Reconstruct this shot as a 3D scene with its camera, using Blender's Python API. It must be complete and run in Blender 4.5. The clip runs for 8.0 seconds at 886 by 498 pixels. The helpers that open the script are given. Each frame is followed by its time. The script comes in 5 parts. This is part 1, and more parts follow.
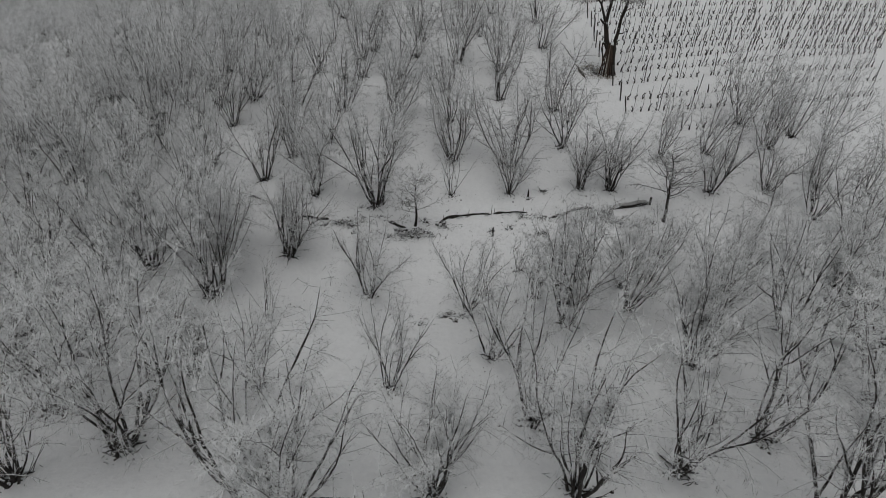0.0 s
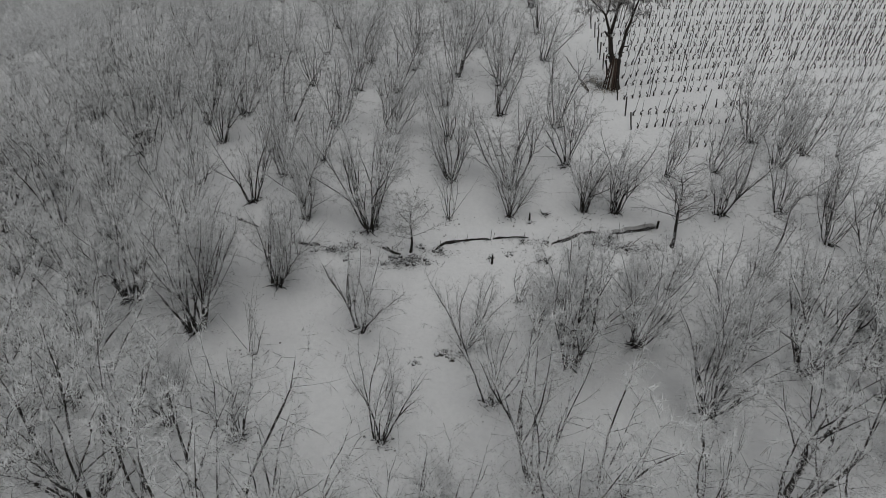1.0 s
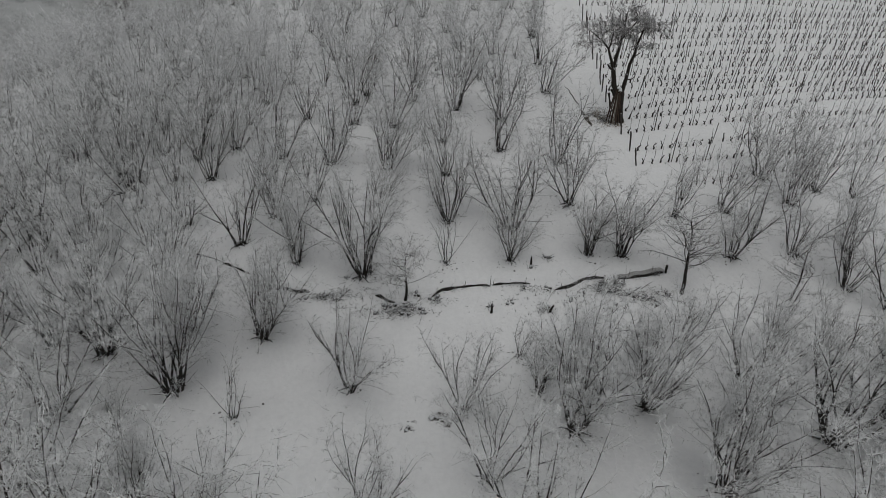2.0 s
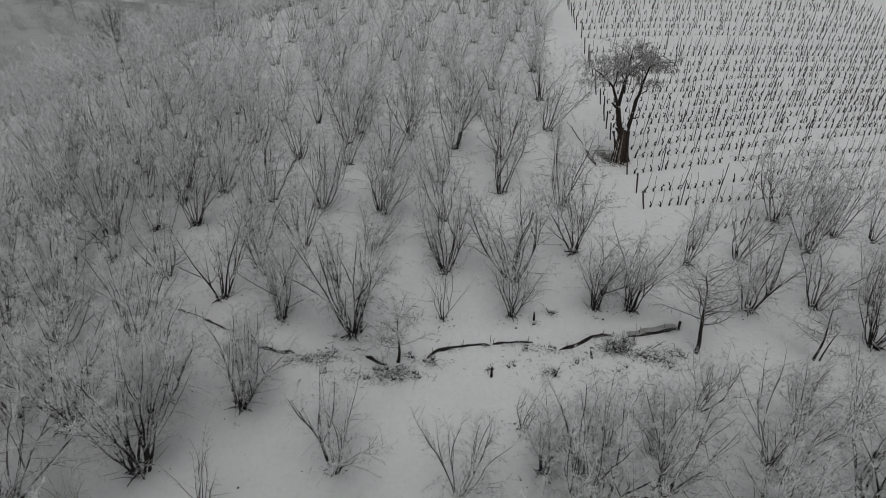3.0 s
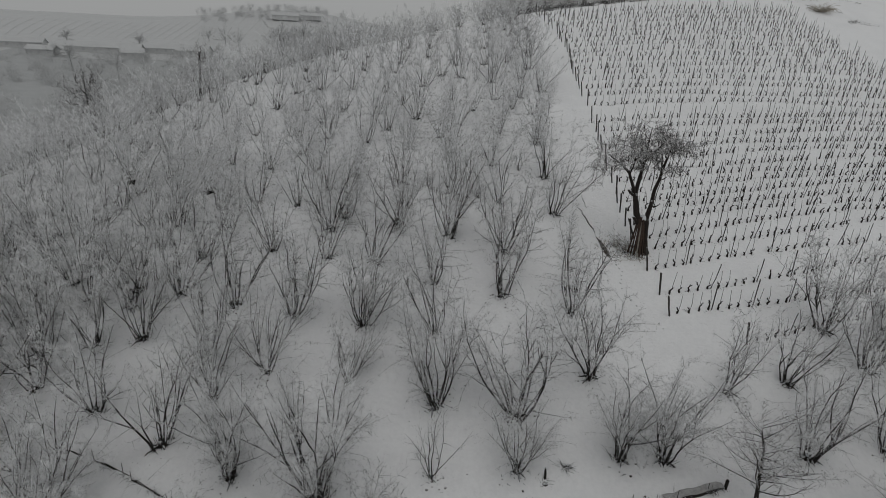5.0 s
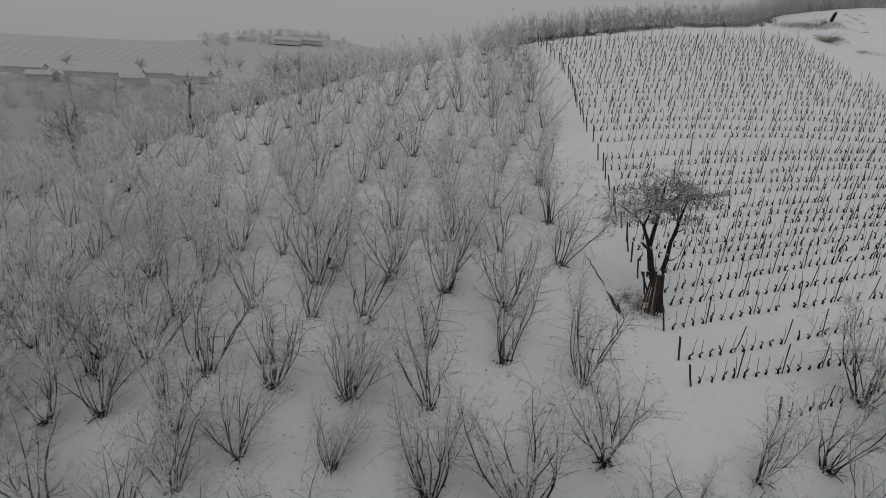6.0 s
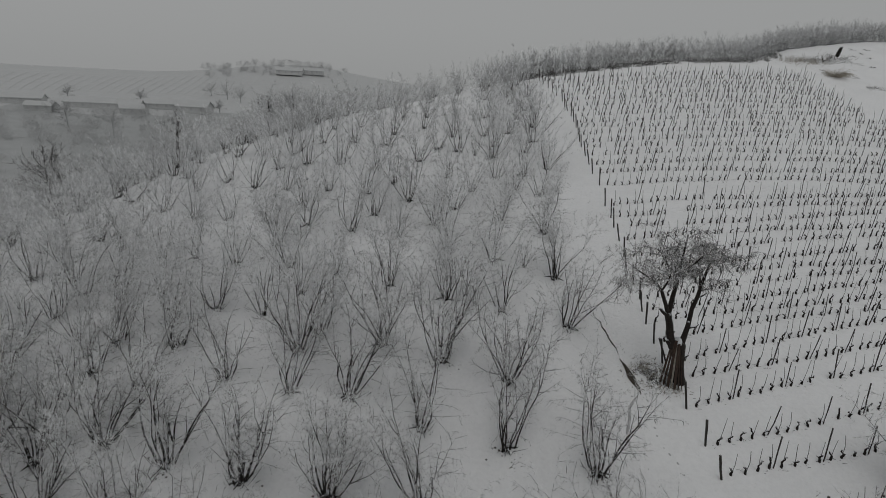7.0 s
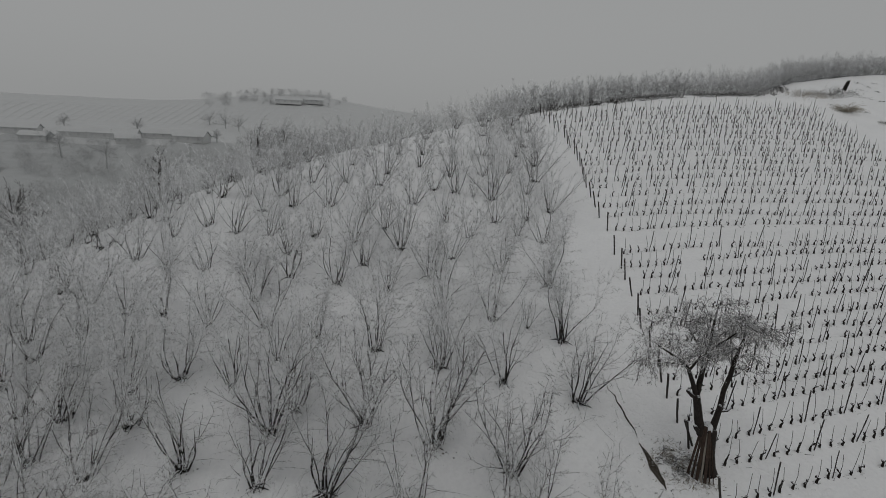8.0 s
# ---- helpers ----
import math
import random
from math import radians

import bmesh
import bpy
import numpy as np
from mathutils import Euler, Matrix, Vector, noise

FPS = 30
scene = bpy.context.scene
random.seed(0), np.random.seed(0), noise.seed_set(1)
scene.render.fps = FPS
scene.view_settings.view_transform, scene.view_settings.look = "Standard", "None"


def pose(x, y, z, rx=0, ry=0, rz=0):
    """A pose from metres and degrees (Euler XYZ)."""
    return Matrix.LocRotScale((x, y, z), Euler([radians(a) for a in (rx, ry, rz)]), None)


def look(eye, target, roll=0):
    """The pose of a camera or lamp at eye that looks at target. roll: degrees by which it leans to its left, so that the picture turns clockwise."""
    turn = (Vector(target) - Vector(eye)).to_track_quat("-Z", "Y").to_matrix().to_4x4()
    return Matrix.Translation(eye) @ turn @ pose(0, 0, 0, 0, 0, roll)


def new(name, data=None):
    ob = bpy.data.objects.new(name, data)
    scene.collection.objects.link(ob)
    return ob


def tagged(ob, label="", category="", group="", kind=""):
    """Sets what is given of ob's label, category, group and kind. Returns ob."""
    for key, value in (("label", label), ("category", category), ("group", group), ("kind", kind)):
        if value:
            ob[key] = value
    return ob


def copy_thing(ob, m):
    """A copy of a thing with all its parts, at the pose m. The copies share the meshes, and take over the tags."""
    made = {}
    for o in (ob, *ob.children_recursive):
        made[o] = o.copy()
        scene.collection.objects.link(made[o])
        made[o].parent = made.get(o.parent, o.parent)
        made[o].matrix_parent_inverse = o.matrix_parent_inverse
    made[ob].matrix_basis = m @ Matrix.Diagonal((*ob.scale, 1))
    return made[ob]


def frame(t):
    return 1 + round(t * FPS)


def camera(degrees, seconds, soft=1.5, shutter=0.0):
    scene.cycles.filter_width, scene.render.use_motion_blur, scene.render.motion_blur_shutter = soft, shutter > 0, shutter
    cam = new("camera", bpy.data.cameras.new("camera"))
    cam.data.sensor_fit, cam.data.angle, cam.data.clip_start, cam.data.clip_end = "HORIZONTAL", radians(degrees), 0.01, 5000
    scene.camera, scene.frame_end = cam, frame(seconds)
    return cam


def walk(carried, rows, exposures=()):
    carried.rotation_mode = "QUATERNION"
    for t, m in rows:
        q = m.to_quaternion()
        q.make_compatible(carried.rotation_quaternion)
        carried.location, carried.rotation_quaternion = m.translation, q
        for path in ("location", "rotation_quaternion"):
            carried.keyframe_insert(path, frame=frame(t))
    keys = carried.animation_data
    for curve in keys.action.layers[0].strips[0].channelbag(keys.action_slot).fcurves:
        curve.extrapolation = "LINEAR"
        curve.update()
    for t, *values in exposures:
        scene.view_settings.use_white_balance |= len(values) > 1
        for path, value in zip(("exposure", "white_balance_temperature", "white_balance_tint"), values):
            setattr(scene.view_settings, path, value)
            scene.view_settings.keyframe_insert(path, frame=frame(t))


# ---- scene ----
cam = camera(80.0, 8.0, soft=0.9)
METRES, EYE, TILT, LEAN, TURN = 32.0, 28.0, 19.0, 2.5, -12.1
ROWS = [
    (0.0, 0.0, 0.0, 0.0, 4.51, -49.01, -3.93),
    (0.5, 0.0012, 0.0411, -0.0031, 4.59, -49.0, -3.95),
    (1.0, 0.0024, 0.0855, -0.0073, 4.66, -48.87, -3.96),
    (1.5, 0.0039, 0.1275, -0.0104, 4.72, -48.0, -3.93),
    (3.0, 0.0078, 0.2819, -0.0179, 4.97, -44.76, -3.82),
    (3.5, 0.0078, 0.3404, -0.021, 5.0, -43.66, -3.8),
    (4.0, 0.0079, 0.4077, -0.025, 5.04, -42.52, -3.8),
    (4.5, 0.0072, 0.4735, -0.0289, 5.06, -41.53, -3.82),
    (6.0, 0.0042, 0.6879, -0.0396, 5.27, -38.44, -3.89),
    (6.5, 0.0036, 0.7565, -0.0428, 5.33, -37.16, -3.89),
    (7.0, 0.0031, 0.8361, -0.0481, 5.38, -35.67, -3.9),
    (7.5, 0.0028, 0.9134, -0.0551, 5.39, -34.32, -3.93),
    (8.0, 0.0016, 0.9978, -0.0621, 5.38, -32.91, -3.99),
]
walk(cam, [(t, pose(0, 0, EYE, TILT, LEAN, TURN) @ pose(METRES * x, METRES * y, METRES * z, 90 + pitch, roll, yaw)) for t, x, y, z, yaw, pitch, roll in ROWS],
     exposures=[(0.0, 0.02), (4.0, -0.07), (8.0, -0.26)])

# ---- light: an even overcast winter sky, with a broad weak sun behind the cloud ----
SUN_ELEV, SUN_ROT = radians(74), radians(190)
world = bpy.data.worlds.new("overcast_sky")
scene.world = world
world.use_nodes = True
wn, wl = world.node_tree.nodes, world.node_tree.links
wn.clear()
sky = wn.new("ShaderNodeTexSky")
sky.sky_type, sky.sun_disc = "NISHITA", False
sky.sun_elevation, sky.sun_rotation, sky.air_density, sky.dust_density = SUN_ELEV, SUN_ROT, 1.0, 4.0
grey = wn.new("ShaderNodeHueSaturation")
grey.inputs["Saturation"].default_value = 0.08
cloud = wn.new("ShaderNodeMixRGB")
cloud.inputs["Fac"].default_value = 0.9
cloud.inputs["Color2"].default_value = (3.06, 3.11, 3.11, 1)
back = wn.new("ShaderNodeBackground")
back.inputs["Strength"].default_value = 0.118
wout = wn.new("ShaderNodeOutputWorld")
wl.new(sky.outputs["Color"], grey.inputs["Color"])
wl.new(grey.outputs["Color"], cloud.inputs["Color1"])
wl.new(cloud.outputs["Color"], back.inputs["Color"])
wl.new(back.outputs["Background"], wout.inputs["Surface"])
sun = new("sun", bpy.data.lights.new("sun", "SUN"))
sun.data.energy, sun.data.angle, sun.data.color = 0.3, radians(40), (1.0, 0.97, 0.93)
sun.matrix_world = look((0, 0, 80), (-60 * math.sin(SUN_ROT), -60 * math.cos(SUN_ROT), 80 - 60 * math.tan(SUN_ELEV)))


# ---- materials ----
def material(name):
    m = bpy.data.materials.new(name)
    m.use_nodes = True
    n, l = m.node_tree.nodes, m.node_tree.links
    return m, n, l, n["Principled BSDF"]


def noise_node(n, l, scale, detail=4.0, rough=0.6, coords="Object"):
    tc = n.new("ShaderNodeTexCoord")
    t = n.new("ShaderNodeTexNoise")
    t.inputs["Scale"].default_value, t.inputs["Detail"].default_value, t.inputs["Roughness"].default_value = scale, detail, rough
    l.new(tc.outputs[coords], t.inputs["Vector"])
    return t


def ramp_node(n, l, source, stops):
    r = n.new("ShaderNodeValToRGB")
    e = r.color_ramp.elements
    while len(e) < len(stops):
        e.new(0.5)
    for el, (p, c) in zip(e, stops):
        el.position, el.color = p, (*c, 1)
    l.new(source, r.inputs["Fac"])
    return r


def mix_node(n, l, fac, a, b):
    m = n.new("ShaderNodeMixRGB")
    for sock, v in (("Fac", fac), ("Color1", a), ("Color2", b)):
        if isinstance(v, (tuple, float)):
            m.inputs[sock].default_value = v if isinstance(v, float) else (*v, 1)
        else:
            l.new(v, m.inputs[sock])
    return m


def bump_node(n, l, source, bsdf, strength, distance):
    b = n.new("ShaderNodeBump")
    b.inputs["Strength"].default_value, b.inputs["Distance"].default_value = strength, distance
    l.new(source, b.inputs["Height"])
    l.new(b.outputs["Normal"], bsdf.inputs["Normal"])


def snow_material(name, base=(0.895, 0.902, 0.912), low=(0.845, 0.852, 0.863)):
    m, n, l, b = material(name)
    wide = noise_node(n, l, 0.22, 5)
    fine = noise_node(n, l, 3.5, 6, 0.7)
    c1 = ramp_node(n, l, wide.outputs["Fac"], [(0.3, low), (0.62, base)])
    c2 = ramp_node(n, l, fine.outputs["Fac"], [(0.25, (0.92, 0.922, 0.925)), (0.58, (1, 1, 1))])
    mul = n.new("ShaderNodeMixRGB")
    mul.blend_type = "MULTIPLY"
    mul.inputs["Fac"].default_value = 1.0
    l.new(c1.outputs["Color"], mul.inputs["Color1"])
    l.new(c2.outputs["Color"], mul.inputs["Color2"])
    l.new(mul.outputs["Color"], b.inputs["Base Color"])
    b.inputs["Roughness"].default_value = 0.75
    b.inputs["Specular IOR Level"].default_value = 0.2
    dents = noise_node(n, l, 2.1, 2, 0.5)
    hollow = ramp_node(n, l, dents.outputs["Fac"], [(0.60, (1, 1, 1)), (0.72, (0, 0, 0))])
    relief = n.new("ShaderNodeMath")
    relief.operation = "MULTIPLY_ADD"
    relief.inputs[1].default_value = 0.8
    l.new(hollow.outputs["Color"], relief.inputs[0])
    l.new(fine.outputs["Fac"], relief.inputs[2])
    bump_node(n, l, relief.outputs[0], b, 0.38, 0.12)
    return m


def frosted(name, bark_dark, bark_light, rime=(0.72, 0.74, 0.76), lo=0.2, hi=0.75, patch=9.0, amount=1.0, uneven=1.5):
    """Bark with rime and snow lying on its upper sides, in uneven patches."""
    m, n, l, b = material(name)
    grain = noise_node(n, l, 14.0, 5)
    bark = ramp_node(n, l, grain.outputs["Fac"], [(0.3, bark_dark), (0.7, bark_light)])
    geo = n.new("ShaderNodeNewGeometry")
    sep = n.new("ShaderNodeSeparateXYZ")
    l.new(geo.outputs["Normal"], sep.inputs[0])
    clump = noise_node(n, l, patch, 3)
    add = n.new("ShaderNodeMath")
    add.operation = "MULTIPLY_ADD"
    add.inputs[1].default_value = uneven
    l.new(clump.outputs["Fac"], add.inputs[0])
    l.new(sep.outputs["Z"], add.inputs[2])
    rng = n.new("ShaderNodeMapRange")
    rng.inputs["From Min"].default_value, rng.inputs["From Max"].default_value = lo + uneven / 2, hi + uneven / 2
    rng.inputs["To Max"].default_value = amount
    l.new(add.outputs[0], rng.inputs["Value"])
    mix = mix_node(n, l, rng.outputs["Result"], bark.outputs["Color"], rime)
    l.new(mix.outputs["Color"], b.inputs["Base Color"])
    b.inputs["Roughness"].default_value = 0.85
    b.inputs["Specular IOR Level"].default_value = 0.2
    return m


def plain(name, dark, light, scale=6.0, rough=0.85, bump=0.3, dist=0.02):
    m, n, l, b = material(name)
    t = noise_node(n, l, scale, 6, 0.65)
    c = ramp_node(n, l, t.outputs["Fac"], [(0.28, dark), (0.72, light)])
    l.new(c.outputs["Color"], b.inputs["Base Color"])
    b.inputs["Roughness"].default_value = rough
    b.inputs["Specular IOR Level"].default_value = 0.25
    bump_node(n, l, t.outputs["Fac"], b, bump, dist)
    return m


SNOW = snow_material("snow")
# Valley floor: snow greyed so that the mist is in its colour.
MIST_SNOW = snow_material("valley_snow_mist_grey", (0.45, 0.462, 0.467), (0.40, 0.412, 0.417))
GREY_SNOW = snow_material("darker_grey_snow", (0.52, 0.525, 0.53), (0.36, 0.362, 0.365))
# Far slopes and farm roofs: snow dulled by haze in the colour.
FAR_SNOW = snow_material("far_snow_hazed", (0.57, 0.58, 0.585), (0.53, 0.54, 0.545))
SNOW_CAP = snow_material("snow_cap", (0.82, 0.84, 0.86), (0.76, 0.78, 0.80))
STEM = frosted("hazel_bark_rimed", (0.016, 0.014, 0.013), (0.055, 0.049, 0.045), lo=0.47, hi=0.95, patch=6.0, uneven=3.0)
BRANCH = frosted("branch_bark_rimed", (0.028, 0.025, 0.023), (0.10, 0.09, 0.083), rime=(0.84, 0.85, 0.86), lo=0.02, hi=0.62, patch=5.0, uneven=2.6)
TWIG = frosted("rimed_twigs", (0.028, 0.025, 0.023), (0.09, 0.082, 0.076), rime=(0.92, 0.93, 0.94), lo=-0.85, hi=0.2, patch=3.5, uneven=2.8)
# Next two: rimed, and paled so that distance haze is in the colour.
TWIG_HAZED = frosted("rimed_twigs_hazed", (0.14, 0.136, 0.133), (0.25, 0.243, 0.238), rime=(0.86, 0.87, 0.88), lo=-1.2, hi=0.3, patch=3.0, uneven=2.0)
STEM_HAZED = frosted("rimed_bark_hazed", (0.07, 0.067, 0.064), (0.16, 0.153, 0.148), lo=-0.3, hi=0.6, patch=4.0, uneven=2.2)
STOOL = frosted("stool_bark", (0.010, 0.009, 0.008), (0.035, 0.030, 0.026), lo=0.55, hi=0.95)
OLD_BARK = frosted("old_tree_bark", (0.014, 0.012, 0.011), (0.05, 0.04, 0.034), lo=0.55, hi=0.95)
OLD_TWIG = frosted("old_tree_shoots", (0.028, 0.024, 0.022), (0.09, 0.08, 0.072), rime=(0.80, 0.81, 0.82), lo=0.0, hi=0.55, patch=5.0, uneven=2.2)
VINE = frosted("vine_bark", (0.012, 0.010, 0.009), (0.04, 0.034, 0.03), lo=0.5, hi=0.9)
POST = frosted("post_wood", (0.03, 0.028, 0.026), (0.085, 0.078, 0.072), lo=0.75, hi=1.05)
STAKE = frosted("stake_wood", (0.06, 0.058, 0.056), (0.15, 0.145, 0.141), lo=0.6, hi=1.0)
BEAM = plain("frosted_grey_beam", (0.26, 0.26, 0.255), (0.5, 0.5, 0.5), 4.0)
BOARD = plain("black_edging_board", (0.012, 0.011, 0.010), (0.05, 0.045, 0.04), 9.0)
PLANK = plain("brown_planks", (0.03, 0.02, 0.016), (0.09, 0.063, 0.049), 5.0)
PALE_PLANK = plain("bleached_planks", (0.20, 0.18, 0.155), (0.36, 0.33, 0.29), 5.0)
SOIL = plain("bare_soil", (0.03, 0.025, 0.02), (0.11, 0.095, 0.08), 7.0, bump=0.8, dist=0.08)
TUFT = frosted("straw_tuft", (0.30, 0.265, 0.215), (0.52, 0.475, 0.40), lo=0.5, hi=1.0)
SOIL_SNOWY = frosted("snow_dusted_soil", (0.016, 0.013, 0.011), (0.06, 0.05, 0.042), rime=(0.86, 0.87, 0.88), lo=0.75, hi=1.15, patch=5.0, uneven=1.8)
BRUSH = frosted("dead_brush", (0.014, 0.012, 0.010), (0.055, 0.046, 0.038), lo=0.32, hi=0.9, patch=7.0, uneven=2.2)
STRAW = frosted("dry_grass", (0.20, 0.17, 0.13), (0.40, 0.35, 0.27), lo=0.35, hi=0.9)
# Across the valley: haze is put into these pale, low-contrast base colours.
FAR_WOOD = frosted("far_wood_hazed", (0.42, 0.43, 0.435), (0.47, 0.48, 0.485), rime=(0.58, 0.59, 0.595), lo=0.0, hi=0.9, patch=2.0)
FAR_ROW = plain("far_rows_hazed", (0.60, 0.61, 0.615), (0.64, 0.65, 0.655), 0.5)
FAR_TREE = frosted("far_trees_hazed", (0.40, 0.405, 0.41), (0.46, 0.465, 0.47), rime=(0.57, 0.58, 0.585), lo=0.0, hi=0.9, patch=2.0)
FAR_WALL = plain("far_plaster_hazed", (0.58, 0.585, 0.585), (0.64, 0.645, 0.645), 0.6)
FAR_GLASS = plain("far_window_hazed", (0.52, 0.525, 0.53), (0.56, 0.565, 0.57), 0.8)

# ---- the lie of the land ----
CREST_X = (-90, -60, -26, -16, 0, 15, 36, 60, 85, 100, 130, 200)
CREST_Y = (48, 62, 93, 104, 112, 116, 123.5, 128, 130, 139, 150, 160)
EDGE_X = (-14, -12.5, -9.8, -7.4, -4.9, -2.0, 2.8, 4.5, 6.5, 9.5, 13.3, 15.1, 18.6, 23.7, 25)
EDGE_Y = (43.3, 42.7, 41.3, 39.8, 38.2, 36.8, 35.6, 35.2, 35.8, 36.1, 35.9, 35.4, 35.9, 36.1, 36.1)


def soft(v, k):
    return k * np.logaddexp(0, v / k)


def hill(x, y):
    """Height of the hillside: a dell below the camera, the slope up to the crest, and the fall behind it."""
    crest = np.interp(x, CREST_X, CREST_Y)
    up = np.maximum(crest - soft(crest - y, 2.5), -12)
    u, v = np.clip(x, -80, 130) / 50, up / 50 - 1
    z = 13.61 + 4.54 * u + 15.19 * v - 2.63 * u * u + 3.72 * u * v - 0.77 * v * v
    z = z + 0.5 * soft(28 - np.maximum(y, -12), 1.5) - 0.42 * soft(y - crest, 2.5)
    step = np.clip((y - np.interp(x, EDGE_X, EDGE_Y)) / 0.5, 0, 1) * np.clip((x + 14) / 2, 0, 1) * np.clip((25 - x) / 1.5, 0, 1)
    z = z + 0.22 * step * np.exp(-np.maximum(y - np.interp(x, EDGE_X, EDGE_Y), 0) / 4)
    bank = 0.25 * np.tanh((y - 79.7) / 0.5) * np.exp(-((y - 79.7) / 3.0) ** 2) * np.clip((x - 29) / 2, 0, 1)
    return z + bank


def valley(x, y):
    r = np.hypot(x, y - 40)
    hump = 13 * np.exp(-(((x + 48) / 70) ** 2 + ((y - 480) / 60) ** 2))
    return hump + 5.0 + 34 * np.clip((r - 130) / 330, 0, 1) ** 0.9 - 8 * np.clip((r - 600) / 600, 0, 1)


def roughness(x, y):
    p = Vector((x, y, 0))
    return 0.16 * noise.noise(p * 0.16) + 0.07 * noise.noise(p * 0.55) + 0.03 * noise.noise(p * 1.7)


def land(x, y):
    h, v = hill(np.float64(x), np.float64(y)), valley(np.float64(x), np.float64(y))
    return float(np.logaddexp(h / 2.0, v / 2.0) * 2.0) + roughness(x, y)


# ---- helpers for meshes ----
def mesh_from(name, verts, faces, mat, smooth=True):
    me = bpy.data.meshes.new(name)
    me.from_pydata([tuple(v) for v in verts], [], faces)
    me.materials.append(mat)
    if smooth:
        me.polygons.foreach_set("use_smooth", [True] * len(me.polygons))
    me.update()
    return me


class Tubes:
    """Gathers tapered tubes along bent lines."""

    def __init__(self):
        self.verts, self.faces = [], []

    def add(self, pts, radii, sides=3, cap=False):
        verts, faces = self.verts, self.faces
        first = len(verts)
        n = len(pts)
        ref = Vector((0.31, 0.77, 0.55))
        for i, p in enumerate(pts):
            d = (pts[min(i + 1, n - 1)] - pts[max(i - 1, 0)])
            a = d.cross(ref)
            if a.length < 1e-6:
                a = d.cross(Vector((1, 0, 0)))
            a.normalize()
            b = d.cross(a).normalized()
            if i == n - 1 and not cap:
                verts.append(p)
                break
            for k in range(sides):
                w = 2 * math.pi * k / sides
                verts.append(p + (a * math.cos(w) + b * math.sin(w)) * radii[i])
        rings = n if cap else n - 1
        for i in range(rings - 1):
            for k in range(sides):
                k2 = (k + 1) % sides
                o = first + i * sides
                faces.append((o + k, o + k2, o + sides + k2, o + sides + k))
        o = first + (rings - 1) * sides
        if cap:
            faces.append(tuple(o + k for k in range(sides)))
        else:
            for k in range(sides):
                faces.append((o + k, o + (k + 1) % sides, first + rings * sides))
        return self

    def feather(self, base, way, length, width):
        """One flat spike of hoar frost."""
        side = way.cross(Vector((0.31, 0.2, 0.93)))
        side = side.normalized() * width if side.length > 1e-4 else Vector((width, 0, 0))
        o = len(self.verts)
        self.verts += [base - side, base + side, base + way * length]
        self.faces.append((o, o + 1, o + 2))

    def mesh(self, name, mat, smooth=True):
        return mesh_from(name, self.verts, self.faces, mat, smooth)


def part(name, data, parent, label=""):
    """Links a mesh as one part under a thing or a part."""
    ob = new(name, data)
    ob.parent = parent
    return tagged(ob, label)


def bend(start, way, length, steps, rise, wobble, rng):
    """A line that starts along way and turns upwards (or droops) by rise."""
    pts, d, p = [start.copy()], way.normalized(), start.copy()
    for _ in range(steps):
        d = (d + Vector((rng.uniform(-wobble, wobble), rng.uniform(-wobble, wobble), rise + rng.uniform(-wobble, wobble) * 0.6))).normalized()
        p = p + d * (length / steps)
        pts.append(p.copy())
    return pts


def along(pts, t):
    f = t * (len(pts) - 1)
    i = min(int(f), len(pts) - 2)
    return pts[i].lerp(pts[i + 1], f - i), (pts[i + 1] - pts[i]).normalized()


def sideways(d, angle, rng):
    """A way that leaves d by the angle, to any side."""
    a = d.orthogonal().normalized()
    a.rotate(Matrix.Rotation(rng.uniform(0, 2 * math.pi), 3, d))
    return d * math.cos(angle) + a * math.sin(angle)


def lump(name, mat, r, h, seed, rings=5, sides=10, rough=0.25):
    """A gnarled, uneven clump that tapers upwards."""
    rng = random.Random(seed)
    verts, faces = [], []
    for i in range(rings):
        t = i / (rings - 1)
        for k in range(sides):
            w = 2 * math.pi * k / sides
            q = r * (1.15 - 0.55 * t) * (1 + rng.uniform(-rough, rough))
            verts.append((q * math.cos(w), q * math.sin(w), -0.25 + (h + 0.25) * t * (1 + rng.uniform(-0.1, 0.1))))
    for i in range(rings - 1):
        for k in range(sides):
            k2 = (k + 1) % sides
            faces.append((i * sides + k, i * sides + k2, (i + 1) * sides + k2, (i + 1) * sides + k))
    faces.append(tuple((rings - 1) * sides + k for k in range(sides)))
    return mesh_from(name, verts, faces, mat)


# ---- the ground: one sheet of snow to the horizon ----
def steps_between(stops):
    out = []
    for a, b, d in stops:
        out += list(np.arange(a, b - 1e-6, d))
    return out + [stops[-1][1]]


